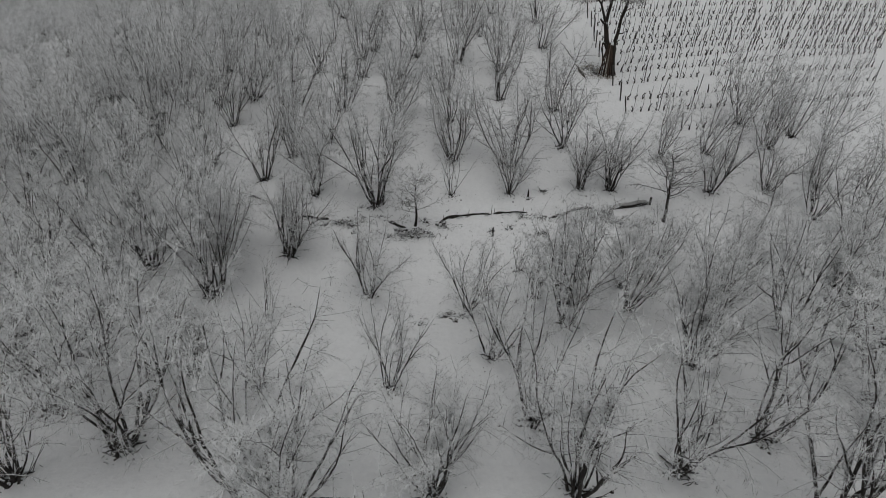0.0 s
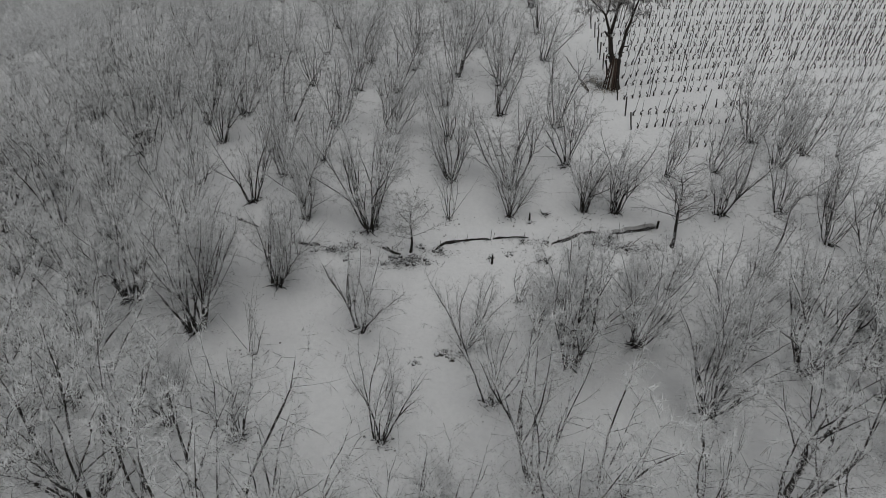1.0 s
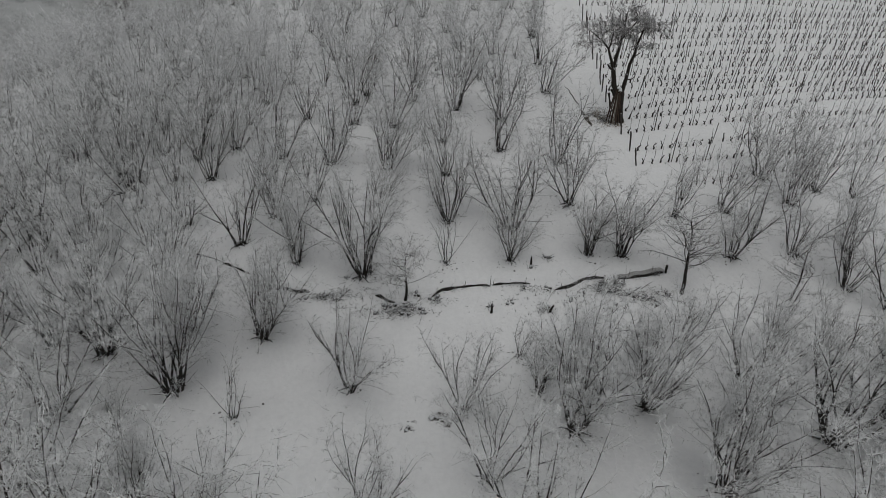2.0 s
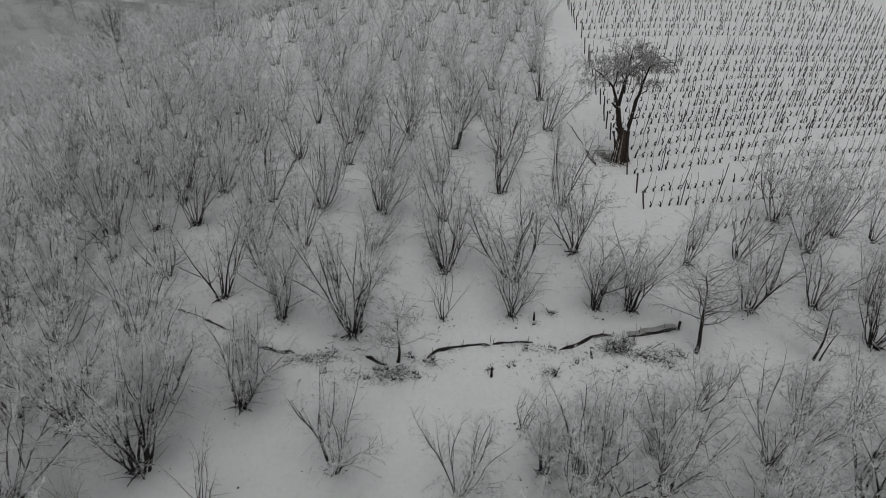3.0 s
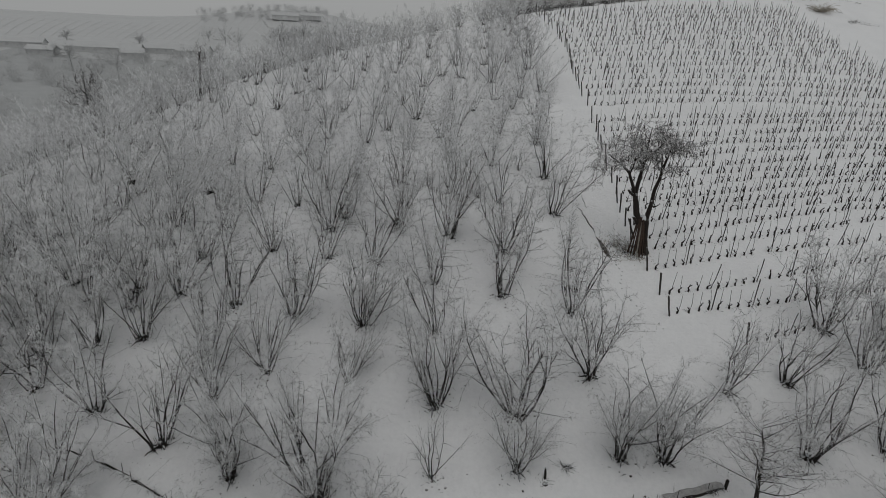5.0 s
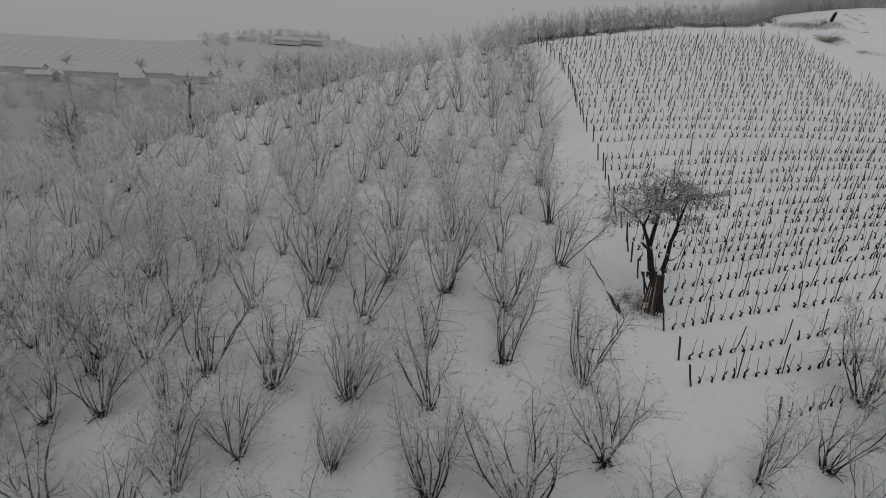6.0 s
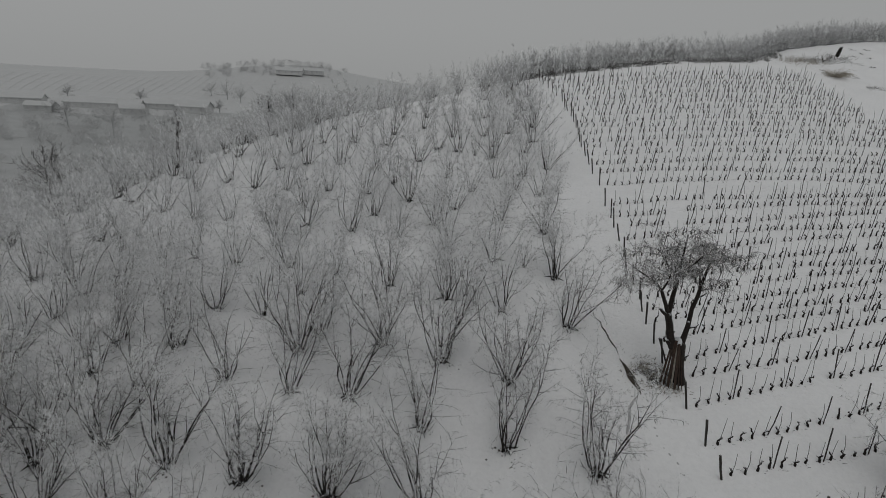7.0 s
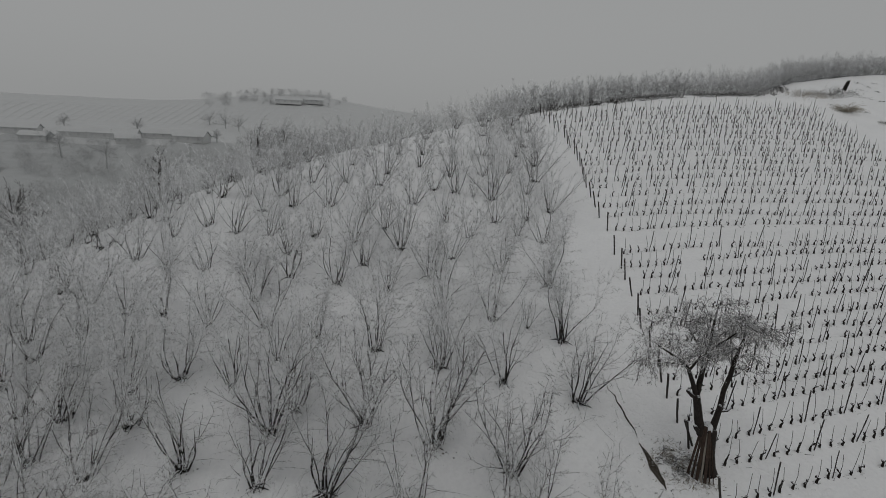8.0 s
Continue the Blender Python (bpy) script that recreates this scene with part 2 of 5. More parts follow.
def snow_ground():
    xs = steps_between([(-1800, -400, 200), (-400, -120, 20), (-120, -46, 3), (-46, 54, 0.6), (54, 134, 1.6), (134, 400, 20), (400, 1800, 200)])
    ys = steps_between([(-1500, -300, 200), (-300, -30, 20), (-30, 4, 2), (4, 34, 0.5), (34, 38, 0.25), (38, 126, 0.6), (126, 170, 1.6), (170, 420, 10), (420, 700, 40), (700, 2200, 250)])
    X, Y = np.meshgrid(np.array(xs), np.array(ys))
    H = np.logaddexp(hill(X, Y) / 2, valley(X, Y) / 2) * 2
    nx = len(xs)
    verts = [(x, y, z + roughness(x, y)) for x, y, z in zip(X.ravel(), Y.ravel(), H.ravel())]
    faces = [(j * nx + i, j * nx + i + 1, (j + 1) * nx + i + 1, (j + 1) * nx + i) for j in range(len(ys) - 1) for i in range(nx - 1)]
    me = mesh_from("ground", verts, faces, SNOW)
    # beyond the crest, mist and haze are painted as greyer snow
    me.materials.append(MIST_SNOW)
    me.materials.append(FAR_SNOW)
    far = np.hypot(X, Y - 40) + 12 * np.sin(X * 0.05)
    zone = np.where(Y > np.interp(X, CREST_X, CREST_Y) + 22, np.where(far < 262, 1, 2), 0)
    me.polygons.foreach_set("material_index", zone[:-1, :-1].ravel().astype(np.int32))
    ob = new("ground", me)
    return tagged(ob, "smooth fresh snow covering a sloping hillside", "snow", kind="structure")


snow_ground()


# ---- hazel bushes ----
def stool_mesh(r, seed, roots):
    """The gnarled foot of a bush, with surface roots that run out into the snow."""
    rng = random.Random(seed)
    foot = lump("stool", STOOL, r, 0.24, seed, 4, 11, 0.65)
    t = Tubes()
    t.verts = [v.co.copy() for v in foot.vertices]
    t.faces = [tuple(p.vertices) for p in foot.polygons]
    bpy.data.meshes.remove(foot)
    for k in range(roots):
        az = 6.28 * k / roots + rng.uniform(-0.6, 0.6)
        way = Vector((math.cos(az), math.sin(az), 0.0))
        line = bend(way * r * 0.5 + Vector((0, 0, rng.uniform(0.06, 0.14))), way, r + rng.uniform(0.1, 0.6), 4, -0.12, 0.22, rng)
        t.add(line, [0.07, 0.06, 0.045, 0.03, 0], 5 if roots > 5 else 3)
    return t.mesh("stool", STOOL)


def hazel(name, seed, stems, height, spread, twigs, sides, fine=1.0, label="many-stemmed hazel bush, bare and furred with rime", bark=None, lace=None, reach=1.0, hoar=2, forking=1.5, bare=0.14, broom=1.0):
    """A hazel: a dark stool with suckers, crooked stems that fan out and fork, and one mesh of rimed branches and twigs."""
    rng = random.Random(seed)
    tree = new(name)
    part("stool", stool_mesh(0.15 + 0.010 * stems, seed, 7 if sides > 3 else 4), tree, "dark gnarled stool")
    crown, limbs, forks = Tubes(), Tubes(), Tubes()
    near = sides > 3
    dark = {5: 8, 4: 5}.get(sides, 3)

    def clothe(line, r0, length, t0):
        """Side branches along a stem, each furred with short wide-angled twigs."""
        count = max(3, int(length * (1 - t0) * (3.3 if sides > 2 else 2.1)))
        for b in range(count):
            t = t0 + (0.99 - t0) * ((b + rng.random()) / count) ** 0.85
            p, d = along(line, min(t, 0.99))
            low = t < 0.5 and rng.random() < 0.3
            w = sideways(d, radians(rng.uniform(50, 88) * broom if low else rng.uniform(24, 60) * broom), rng)
            if w.z < 0.05:
                w.z = 0.05 + 0.5 * abs(w.z)
            bl = reach * (rng.uniform(0.8, 1.9) if low else rng.choice((0.4, 0.55, 0.7, 0.9, 1.25)) * rng.uniform(0.8, 1.25) * (1.2 - 0.55 * t))
            bp = bend(p, w, bl, 3 if near else 2, rng.uniform(-0.2, 0.0) if low else rng.uniform(-0.05, 0.16), 0.24, rng)
            rb = (0.0095 + (0.24 if near else 0.17) * r0 * (1 - t)) * fine
            limbs.add(bp, [rb, rb * 0.8, rb * 0.6, 0.0] if near else [rb, rb * 0.75, 0.0], 3)
            for k in range(int(twigs * (0.35 + 0.75 * bl))):
                q, e = along(bp, 0.06 + 0.94 * rng.random() ** 0.8)
                w2 = sideways(e, radians(rng.uniform(26, 72) * broom), rng)
                w2.z += rng.uniform(-0.1, 0.25)
                w2 = w2.normalized() * rng.uniform(0.10, 0.42)
                if sides > 2:
                    crown.add([q, q + w2], [0.0098 * fine, 0.0], 3)
                else:
                    crown.feather(q, w2 * 1.35, 1.0, 0.0085 * fine)
                for _ in range(hoar):
                    crown.feather(q + w2 * rng.uniform(0.2, 0.95), sideways(w2.normalized(), radians(rng.uniform(35, 85)), rng), rng.uniform(0.05, 0.14), 0.0095 * fine)
        for k in range(int(twigs * length * 0.6)):
            q, e = along(line, rng.uniform(t0, 1.0))
            crown.feather(q, sideways(e, radians(rng.uniform(30, 80) * broom), rng), rng.uniform(0.08, 0.34), 0.0092 * fine)

    turn0 = rng.uniform(0, 6.28)
    for s in range(stems):
        az = turn0 + 2 * math.pi * s / stems + rng.uniform(-0.6, 0.6)
        lean = rng.random() ** 0.85
        tilt = radians(spread) * (0.10 + 1.05 * lean)
        way = Vector((math.cos(az) * math.sin(tilt), math.sin(az) * math.sin(tilt), math.cos(tilt)))
        base = Vector((math.cos(az), math.sin(az), 0)) * rng.uniform(0.05, 0.42) + Vector((0, 0, -0.02))
        length = height * rng.choice((0.58, 0.78, 0.9, 0.98, 1.04, 1.08)) * rng.uniform(0.95, 1.04) * (1.05 - 0.1 * lean)
        pts = bend(base, way, length, 10, rng.uniform(-0.03, 0.03) + (0.08 if near else 0.045) * lean, 0.175, rng)
        r0 = rng.uniform(0.034, 0.068) if sides > 4 else rng.uniform(0.030, 0.064) if near else rng.uniform(0.024, 0.054)
        radii = [r0 * (1 - 0.88 * (i / 10) ** 0.8) for i in range(11)]
        ring = 5 if near else sides + 1
        stem = Tubes().add(pts, radii, ring).mesh("stem", bark or STEM)
        stem.materials.append(bark or BRANCH)
        stem.materials.append(lace or TWIG)
        stem.polygons.foreach_set("material_index", [0 if k // ring < dark else 1 if k // ring < dark + (3 if near else 2) else 2 for k in range(len(stem.polygons))])
        part("stem", stem, tree)
        clothe(pts, r0, length, bare + rng.uniform(-0.03, 0.12))
        for _ in range(int(forking + rng.random())):
            t = rng.uniform(0.14, 0.62)
            p, d = along(pts, t)
            fl = length * (1 - t) * rng.uniform(0.6, 1.0)
            fp = bend(p, sideways(d, radians(rng.uniform(13, 36)), rng), fl, 5, 0.035, 0.18, rng)
            rf = r0 * (1 - 0.8 * t) * rng.uniform(0.6, 0.9)
            cut, ring = (4, 4) if sides > 4 else (3, 4) if near else (2, 3)
            forks.add(fp[:cut], [rf * (1 - 0.17 * i) for i in range(cut)], ring, cap=True)
            limbs.add(fp[cut - 1:], [rf * (1 - 0.17 * i) for i in range(cut - 1, 6)], ring)
            clothe(fp, rf, fl, 0.12)
    for _ in range(9 if near else 4):
        az, q = rng.uniform(0, 6.28), rng.uniform(0.1, 0.5)
        sucker = bend(Vector((q * math.cos(az), q * math.sin(az), -0.04)), Vector((0.5 * math.cos(az), 0.5 * math.sin(az), rng.uniform(0.3, 1.2))), rng.uniform(0.3, 1.3), 3, 0.05, 0.16, rng)
        forks.add(sucker, [0.016, 0.013, 0.009, 0], 3)
    count = [len(crown.faces)]
    for extra in (limbs, forks):
        shift = len(crown.verts)
        crown.verts += extra.verts
        crown.faces += [tuple(i + shift for i in f) for f in extra.faces]
        count.append(len(extra.faces))
    lace_mesh = crown.mesh("crown", lace or TWIG)
    lace_mesh.materials.append(bark or (BRANCH if near else lace or TWIG))
    lace_mesh.materials.append(bark or (STEM if near else BRANCH))
    lace_mesh.polygons.foreach_set("material_index", [0] * count[0] + [1] * count[1] + [2] * count[2])
    part("crown", lace_mesh, tree, "lace of rimed twigs")
    return tagged(tree, label, "hazel bush", "hazel bushes of the orchard")


CLOSE_KINDS = [hazel("hazel_bush", 11 + k, stems, 6.0, spread, 17, 5, 0.9, reach=1.2, hoar=1, forking=2.3, broom=1.35) for k, (stems, spread) in enumerate(
    [(10, 27), (7, 23), (12, 28), (7, 25), (11, 24), (9, 31), (7, 24), (14, 24), (8, 23)])]
NEAR_KINDS = [hazel("hazel_bush", 131 + k, stems, 6.0, spread, 13, 4, 1.05, reach=1.2, hoar=1, broom=1.25) for k, (stems, spread) in enumerate(
    [(10, 28), (8, 26), (12, 29), (7, 30), (10, 24), (9, 31), (8, 27), (13, 26)])]
MID_KINDS = [hazel("hazel_bush", 41 + k, stems, 6.0, spread, 12, 3, 0.98, reach=1.15, hoar=1, forking=1.5, broom=1.15) for k, (stems, spread) in enumerate(
    [(9, 31), (8, 33), (10, 28), (7, 35), (9, 32), (11, 29)])]
FAR_KINDS = [hazel("hazel_bush", 71 + k, stems, 6.0, spread, 26, 2, 0.95, lace=TWIG_HAZED, reach=0.95, hoar=0, forking=1.1, bare=0.25, broom=0.85) for k, (stems, spread) in enumerate(
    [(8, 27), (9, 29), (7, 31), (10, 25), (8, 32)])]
WOOD_KINDS = [hazel("woodland_tree", 171 + k, stems, 6.0, spread, 17, 2, 1.3, "bare rimed tree in the wood along the crest", bark=STEM_HAZED, lace=TWIG_HAZED, reach=1.3, hoar=0, forking=0.4, broom=0.85) for k, (stems, spread) in enumerate(
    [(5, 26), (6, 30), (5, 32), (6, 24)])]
OPEN_KINDS = [hazel("hazel_bush", 91 + k, stems, 6.6, spread, 5, 5, 1.5, "young open hazel bush with a few bare stems", forking=0.8, bare=0.25) for k, (stems, spread) in enumerate(
    [(6, 34), (5, 30), (7, 32)])]
place_rng = random.Random(5)
USED = set()


def plant(kind, x, y, h, squeeze=None):
    """Stands a hazel of that kind in the snow; the first one takes the built bush itself."""
    s = (1.12 if y < 62 else 1.02 if y < 78 else 0.95 if y < 100 else 0.86) * h / 6.0
    w = squeeze or s * (place_rng.uniform(1.0, 1.2))
    east = min(6.0, max(0.0, (8 - x) * 0.4))
    m = pose(x, y, land(x, y) - 0.04, place_rng.uniform(-3, 3), place_rng.uniform(-3, 3) + east) @ pose(0, 0, 0, 0, 0, place_rng.uniform(0, 360)) @ Matrix.Diagonal((w, w, s, 1))
    if kind in USED:
        return copy_thing(kind, m @ Matrix.Diagonal((1 / kind.scale.x, 1 / kind.scale.y, 1 / kind.scale.z, 1)))
    USED.add(kind)
    kind.matrix_basis = m
    return kind


def orchard_line(bushes):
    """One planted line up the slope: places and heights of its bushes."""
    for x, y, h, *form in bushes:
        if form:
            kinds = [(CLOSE_KINDS + NEAR_KINDS)[form[0]]]
        elif h < 3.6:
            kinds = OPEN_KINDS
        elif y < 40 and -14 < x < 33:
            kinds = CLOSE_KINDS
        elif y < 62 and -30 < x < 40:
            kinds = NEAR_KINDS
        elif y < 78:
            kinds = MID_KINDS
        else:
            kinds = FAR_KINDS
        plant(place_rng.choice(kinds), x, y, h, squeeze=place_rng.uniform(0.95, 1.16) * h / 6)


orchard_line([(-54.2, 78.3, 6.4)])
orchard_line([(-51.2, 76.4, 6.2), (-51.6, 79.2, 5.7), (-50.7, 81.9, 6.3)])
orchard_line([(-46.9, 69.6, 6.0), (-47.2, 75.8, 6.3), (-47.6, 78.7, 6.3), (-45.2, 81.1, 6.5), (-47.4, 83.4, 6.4), (-46.3, 87.0, 5.9)])
orchard_line([(-43.2, 72.6, 6.7), (-45.6, 73.7, 5.6), (-42.0, 76.9, 5.9), (-44.9, 77.2, 6.4), (-42.6, 81.9, 6.8), (-40.8, 86.0, 6.3), (-43.5, 86.2, 6.4), (-40.9, 90.6, 6.0), (-38.9, 92.5, 5.4)])
orchard_line([(-38.1, 79.2, 6.3), (-40.6, 79.8, 6.7), (-40.0, 82.7, 6.5), (-37.4, 85.4, 6.8), (-37.7, 88.7, 5.7), (-36.2, 91.6, 7.7), (-36.9, 94.2, 5.8)])
orchard_line([(-37.6, 64.9, 6.8), (-36.6, 70.9, 6.8), (-35.0, 77.1, 6.6), (-35.6, 81.5, 6.3), (-33.9, 84.0, 7.4), (-33.8, 86.7, 5.6), (-33.1, 90.3, 7.1), (-33.4, 95.4, 6.0), (-32.5, 97.9, 6.5), (-30.5, 100.6, 6.6)])
orchard_line([(-35.6, 51.7, 7.8), (-34.0, 57.0, 7.2), (-33.2, 64.6, 6.7), (-32.4, 70.8, 6.7), (-31.1, 76.5, 7.4), (-29.4, 82.6, 7.5), (-30.6, 85.7, 5.5), (-28.5, 89.9, 7.3), (-29.3, 93.1, 5.5), (-27.1, 95.6, 7.1), (-29.0, 97.4, 6.0), (-27.4, 100.4, 6.7), (-26.3, 103.2, 6.6), (-25.5, 105.8, 6.1), (-23.5, 108.1, 6.6)])
orchard_line([(-33.2, 44.0, 7.0), (-32.1, 50.5, 7.2), (-29.6, 52.6, 6.7), (-31.0, 56.1, 7.7), (-29.3, 62.3, 6.9), (-27.8, 65.1, 6.7), (-27.7, 68.9, 7.3), (-27.1, 76.0, 7.3), (-25.6, 82.0, 6.8), (-25.8, 85.6, 7.4), (-25.7, 88.8, 6.2), (-22.4, 91.0, 7.1), (-25.0, 92.1, 5.8), (-23.3, 94.2, 6.6), (-23.1, 97.7, 6.2), (-22.0, 100.6, 5.9), (-21.3, 104.3, 6.6), (-19.7, 107.5, 6.3), (-20.8, 110.4, 6.4)])
orchard_line([(-28.1, 38.9, 6.4), (-29.1, 42.6, 7.8), (-29.4, 46.2, 6.9), (-27.9, 49.1, 7.0), (-27.8, 55.3, 6.8), (-25.0, 59.0, 7.3), (-25.0, 62.2, 7.6), (-23.8, 68.4, 7.7), (-23.1, 74.5, 7.7), (-23.0, 79.1, 5.9), (-22.5, 83.6, 6.0), (-20.0, 88.6, 7.5), (-20.2, 95.1, 6.1), (-17.6, 95.5, 7.1), (-20.5, 98.2, 5.5), (-18.1, 99.7, 7.7), (-17.2, 102.7, 6.3), (-17.7, 105.8, 5.7), (-18.0, 110.1, 5.5), (-15.3, 112.8, 6.6), (-17.3, 115.3, 6.7), (-14.7, 116.4, 6.3)])
orchard_line([(-25.7, 35.6, 7.8), (-24.9, 41.6, 7.8), (-25.9, 44.6, 7.5), (-24.0, 48.1, 7.8), (-23.7, 52.9, 7.4), (-22.9, 56.2, 6.7), (-21.7, 61.3, 6.9), (-20.9, 65.4, 6.3), (-18.1, 67.9, 7.7), (-19.1, 73.1, 6.7), (-19.8, 80.1, 7.9), (-15.4, 85.0, 7.2), (-15.3, 93.4, 8.0), (-15.0, 98.5, 6.6), (-12.5, 100.9, 6.2), (-13.5, 105.1, 5.1), (-11.4, 107.6, 5.4), (-14.4, 108.3, 6.6), (-12.2, 111.1, 5.3), (-12.3, 114.6, 6.7), (-10.1, 117.3, 5.7)])
orchard_line([(-23.1, 27.7, 7.9), (-21.9, 36.9, 6.6), (-20.8, 41.4, 7.8), (-21.9, 44.6, 7.5), (-19.7, 47.0, 7.5), (-17.2, 50.1, 7.0), (-20.9, 50.8, 7.6), (-19.0, 53.0, 7.7), (-18.0, 57.5, 7.1), (-18.3, 61.2, 6.8), (-15.3, 64.7, 5.8), (-17.3, 70.5, 8.0), (-15.2, 72.9, 7.1), (-16.2, 77.4, 7.9), (-12.8, 88.7, 5.8), (-9.9, 90.5, 7.0), (-10.3, 98.5, 7.3), (-9.9, 104.4, 5.5), (-7.5, 107.7, 5.7), (-8.3, 110.3, 5.7), (-9.8, 113.3, 6.5), (-6.2, 113.3, 6.8), (-6.7, 116.4, 5.7), (-6.2, 119.6, 5.5), (-5.3, 122.2, 6.0)])
orchard_line([(-21.4, 23.7, 7.3), (-18.0, 24.0, 7.9), (-19.3, 27.4, 7.9), (-20.2, 33.0, 6.8), (-17.3, 34.5, 6.6), (-16.7, 39.5, 6.9), (-18.3, 43.4, 7.3), (-16.2, 47.4, 7.6), (-14.0, 50.5, 6.6), (-12.6, 53.8, 6.7), (-15.8, 55.2, 7.0), (-12.6, 55.5, 7.1), (-12.4, 60.7, 6.4), (-12.1, 63.8, 7.4), (-10.4, 69.0, 7.6), (-13.6, 69.2, 7.3), (-9.2, 74.1, 7.0), (-12.5, 75.2, 6.9), (-7.8, 80.9, 6.6), (-11.4, 82.0, 7.5), (-6.3, 87.8, 7.6), (-7.0, 97.4, 6.8), (-6.2, 105.2, 5.8), (-3.0, 106.0, 5.8), (-4.2, 109.0, 5.1), (-3.9, 111.9, 6.6), (-2.9, 115.4, 5.2), (-2.4, 118.1, 5.5), (-0.7, 121.7, 6.1), (0.3, 124.6, 5.6)])
orchard_line([(-14.5, 20.7, 7.9), (-14.2, 24.6, 7.5), (-15.1, 29.1, 7.8), (-13.9, 33.4, 6.9), (-12.1, 38.7, 6.7), (-11.8, 44.9, 6.4), (-10.8, 50.4, 6.6), (-9.4, 54.6, 7.2), (-8.7, 58.9, 6.3), (-7.5, 62.5, 7.3), (-8.7, 65.7, 6.6), (-5.2, 72.3, 7.1), (-3.7, 79.6, 6.9), (-2.5, 86.3, 6.8), (-4.4, 92.5, 6.7), (-3.0, 96.4, 7.6), (-3.7, 101.0, 5.9), (-0.7, 107.9, 6.0), (-1.0, 110.6, 6.5), (1.0, 112.6, 6.5), (0.7, 115.4, 5.1), (1.4, 120.1, 6.0), (4.3, 124.5, 6.4)])
orchard_line([(-14.1, 16.3, 7.9), (-11.2, 26.9, 3.4, 8), (-9.2, 30.0, 7.9, 7), (-9.1, 34.3, 6.5), (-7.2, 41.9, 7.4, 12), (-6.2, 48.3, 7.4), (-5.2, 52.7, 7.4), (-3.3, 58.7, 6.2), (-5.6, 66.4, 7.2), (-2.1, 75.0, 6.8), (-0.3, 81.9, 6.3), (-1.0, 92.7, 7.8), (0.8, 98.8, 7.8), (2.0, 104.2, 6.1), (3.4, 110.6, 6.3), (4.6, 114.5, 5.4), (3.9, 117.6, 6.7), (5.6, 120.2, 5.9)])
orchard_line([(-10.1, 17.3, 7.9), (-8.7, 22.4, 4.6), (-5.6, 27.6, 3.5), (-4.7, 33.3, 6.0), (-3.1, 39.5, 5.8, 4), (-5.1, 44.8, 6.2), (-2.0, 46.2, 5.9), (-0.8, 51.0, 7.3), (-1.8, 64.9, 7.2), (0.9, 67.0, 6.1), (-0.5, 70.9, 7.5), (0.6, 77.7, 7.8), (2.1, 84.8, 7.0), (3.3, 91.5, 7.6), (4.8, 98.1, 7.7), (5.6, 103.5, 5.9), (7.8, 106.0, 5.3), (8.5, 112.8, 5.4), (9.9, 119.3, 5.4)])
orchard_line([(-4.7, 13.9, 7.9), (-5.1, 20.7, 5.6), (1.3, 56.9, 6.1), (1.4, 60.6, 7.2), (2.7, 62.2, 7.9), (3.7, 69.0, 5.2), (4.8, 75.8, 7.4), (7.2, 78.6, 6.6), (6.2, 82.9, 7.6), (9.3, 84.8, 6.5), (7.5, 89.1, 7.8), (9.0, 95.9, 7.4), (10.2, 99.4, 7.7), (11.8, 105.7, 5.2), (11.1, 110.4, 5.6), (13.6, 117.6, 5.9)])
orchard_line([(1.4, 19.5, 5.0, 1), (0.7, 28.9, 5.7, 3), (1.6, 37.7, 7.3, 2), (3.2, 44.9, 4.4), (4.2, 49.4, 6.2), (5.2, 55.9, 7.2), (7.3, 60.2, 6.9), (10.5, 66.1, 2.0), (8.1, 67.0, 7.5), (9.3, 74.0, 5.1), (10.8, 80.7, 7.6), (12.7, 90.0, 6.8), (14.5, 100.5, 6.4), (15.2, 104.9, 5.7), (16.3, 111.1, 6.0), (17.5, 117.7, 5.5), (18.5, 123.7, 5.3)])
orchard_line([(2.4, 12.8, 5.6), (6.8, 26.3, 5.0), (7.6, 38.2, 3.58), (8.4, 42.6, 6.9), (8.9, 48.1, 7.1), (9.5, 53.0, 6.6), (11.5, 58.2, 8.1), (12.6, 64.5, 8.0), (13.6, 71.4, 7.8), (13.0, 75.6, 6.0), (15.4, 78.4, 7.8), (15.6, 85.3, 6.1), (17.8, 91.7, 7.7), (15.4, 93.0, 6.9), (17.9, 96.8, 6.8), (19.3, 103.4, 5.1), (20.1, 109.6, 5.2), (21.7, 115.5, 5.1), (22.8, 122.9, 5.9)])
orchard_line([(8.0, 11.8, 7.9, 8), (7.6, 15.9, 7.2, 3), (7.0, 21.2, 5.6), (11.1, 30.1, 2.9), (12.4, 37.9, 4.6, 5), (13.2, 41.3, 7.8, 11), (14.5, 51.0, 7.2), (15.7, 55.8, 6.5), (16.8, 62.7, 7.8), (14.9, 63.7, 2.9), (17.5, 69.1, 8.0), (19.6, 75.5, 6.2), (17.8, 81.6, 6.4), (21.0, 84.1, 6.7), (21.8, 89.2, 7.9), (19.7, 90.2, 2.6), (22.7, 92.7, 6.0), (22.1, 96.3, 6.9), (23.7, 99.2, 6.3), (23.3, 102.3, 5.4), (25.0, 106.5, 6.0), (24.9, 110.3, 6.3), (25.7, 114.5, 5.8), (27.4, 117.6, 6.1), (26.8, 121.9, 5.8), (28.1, 127.4, 5.0)])
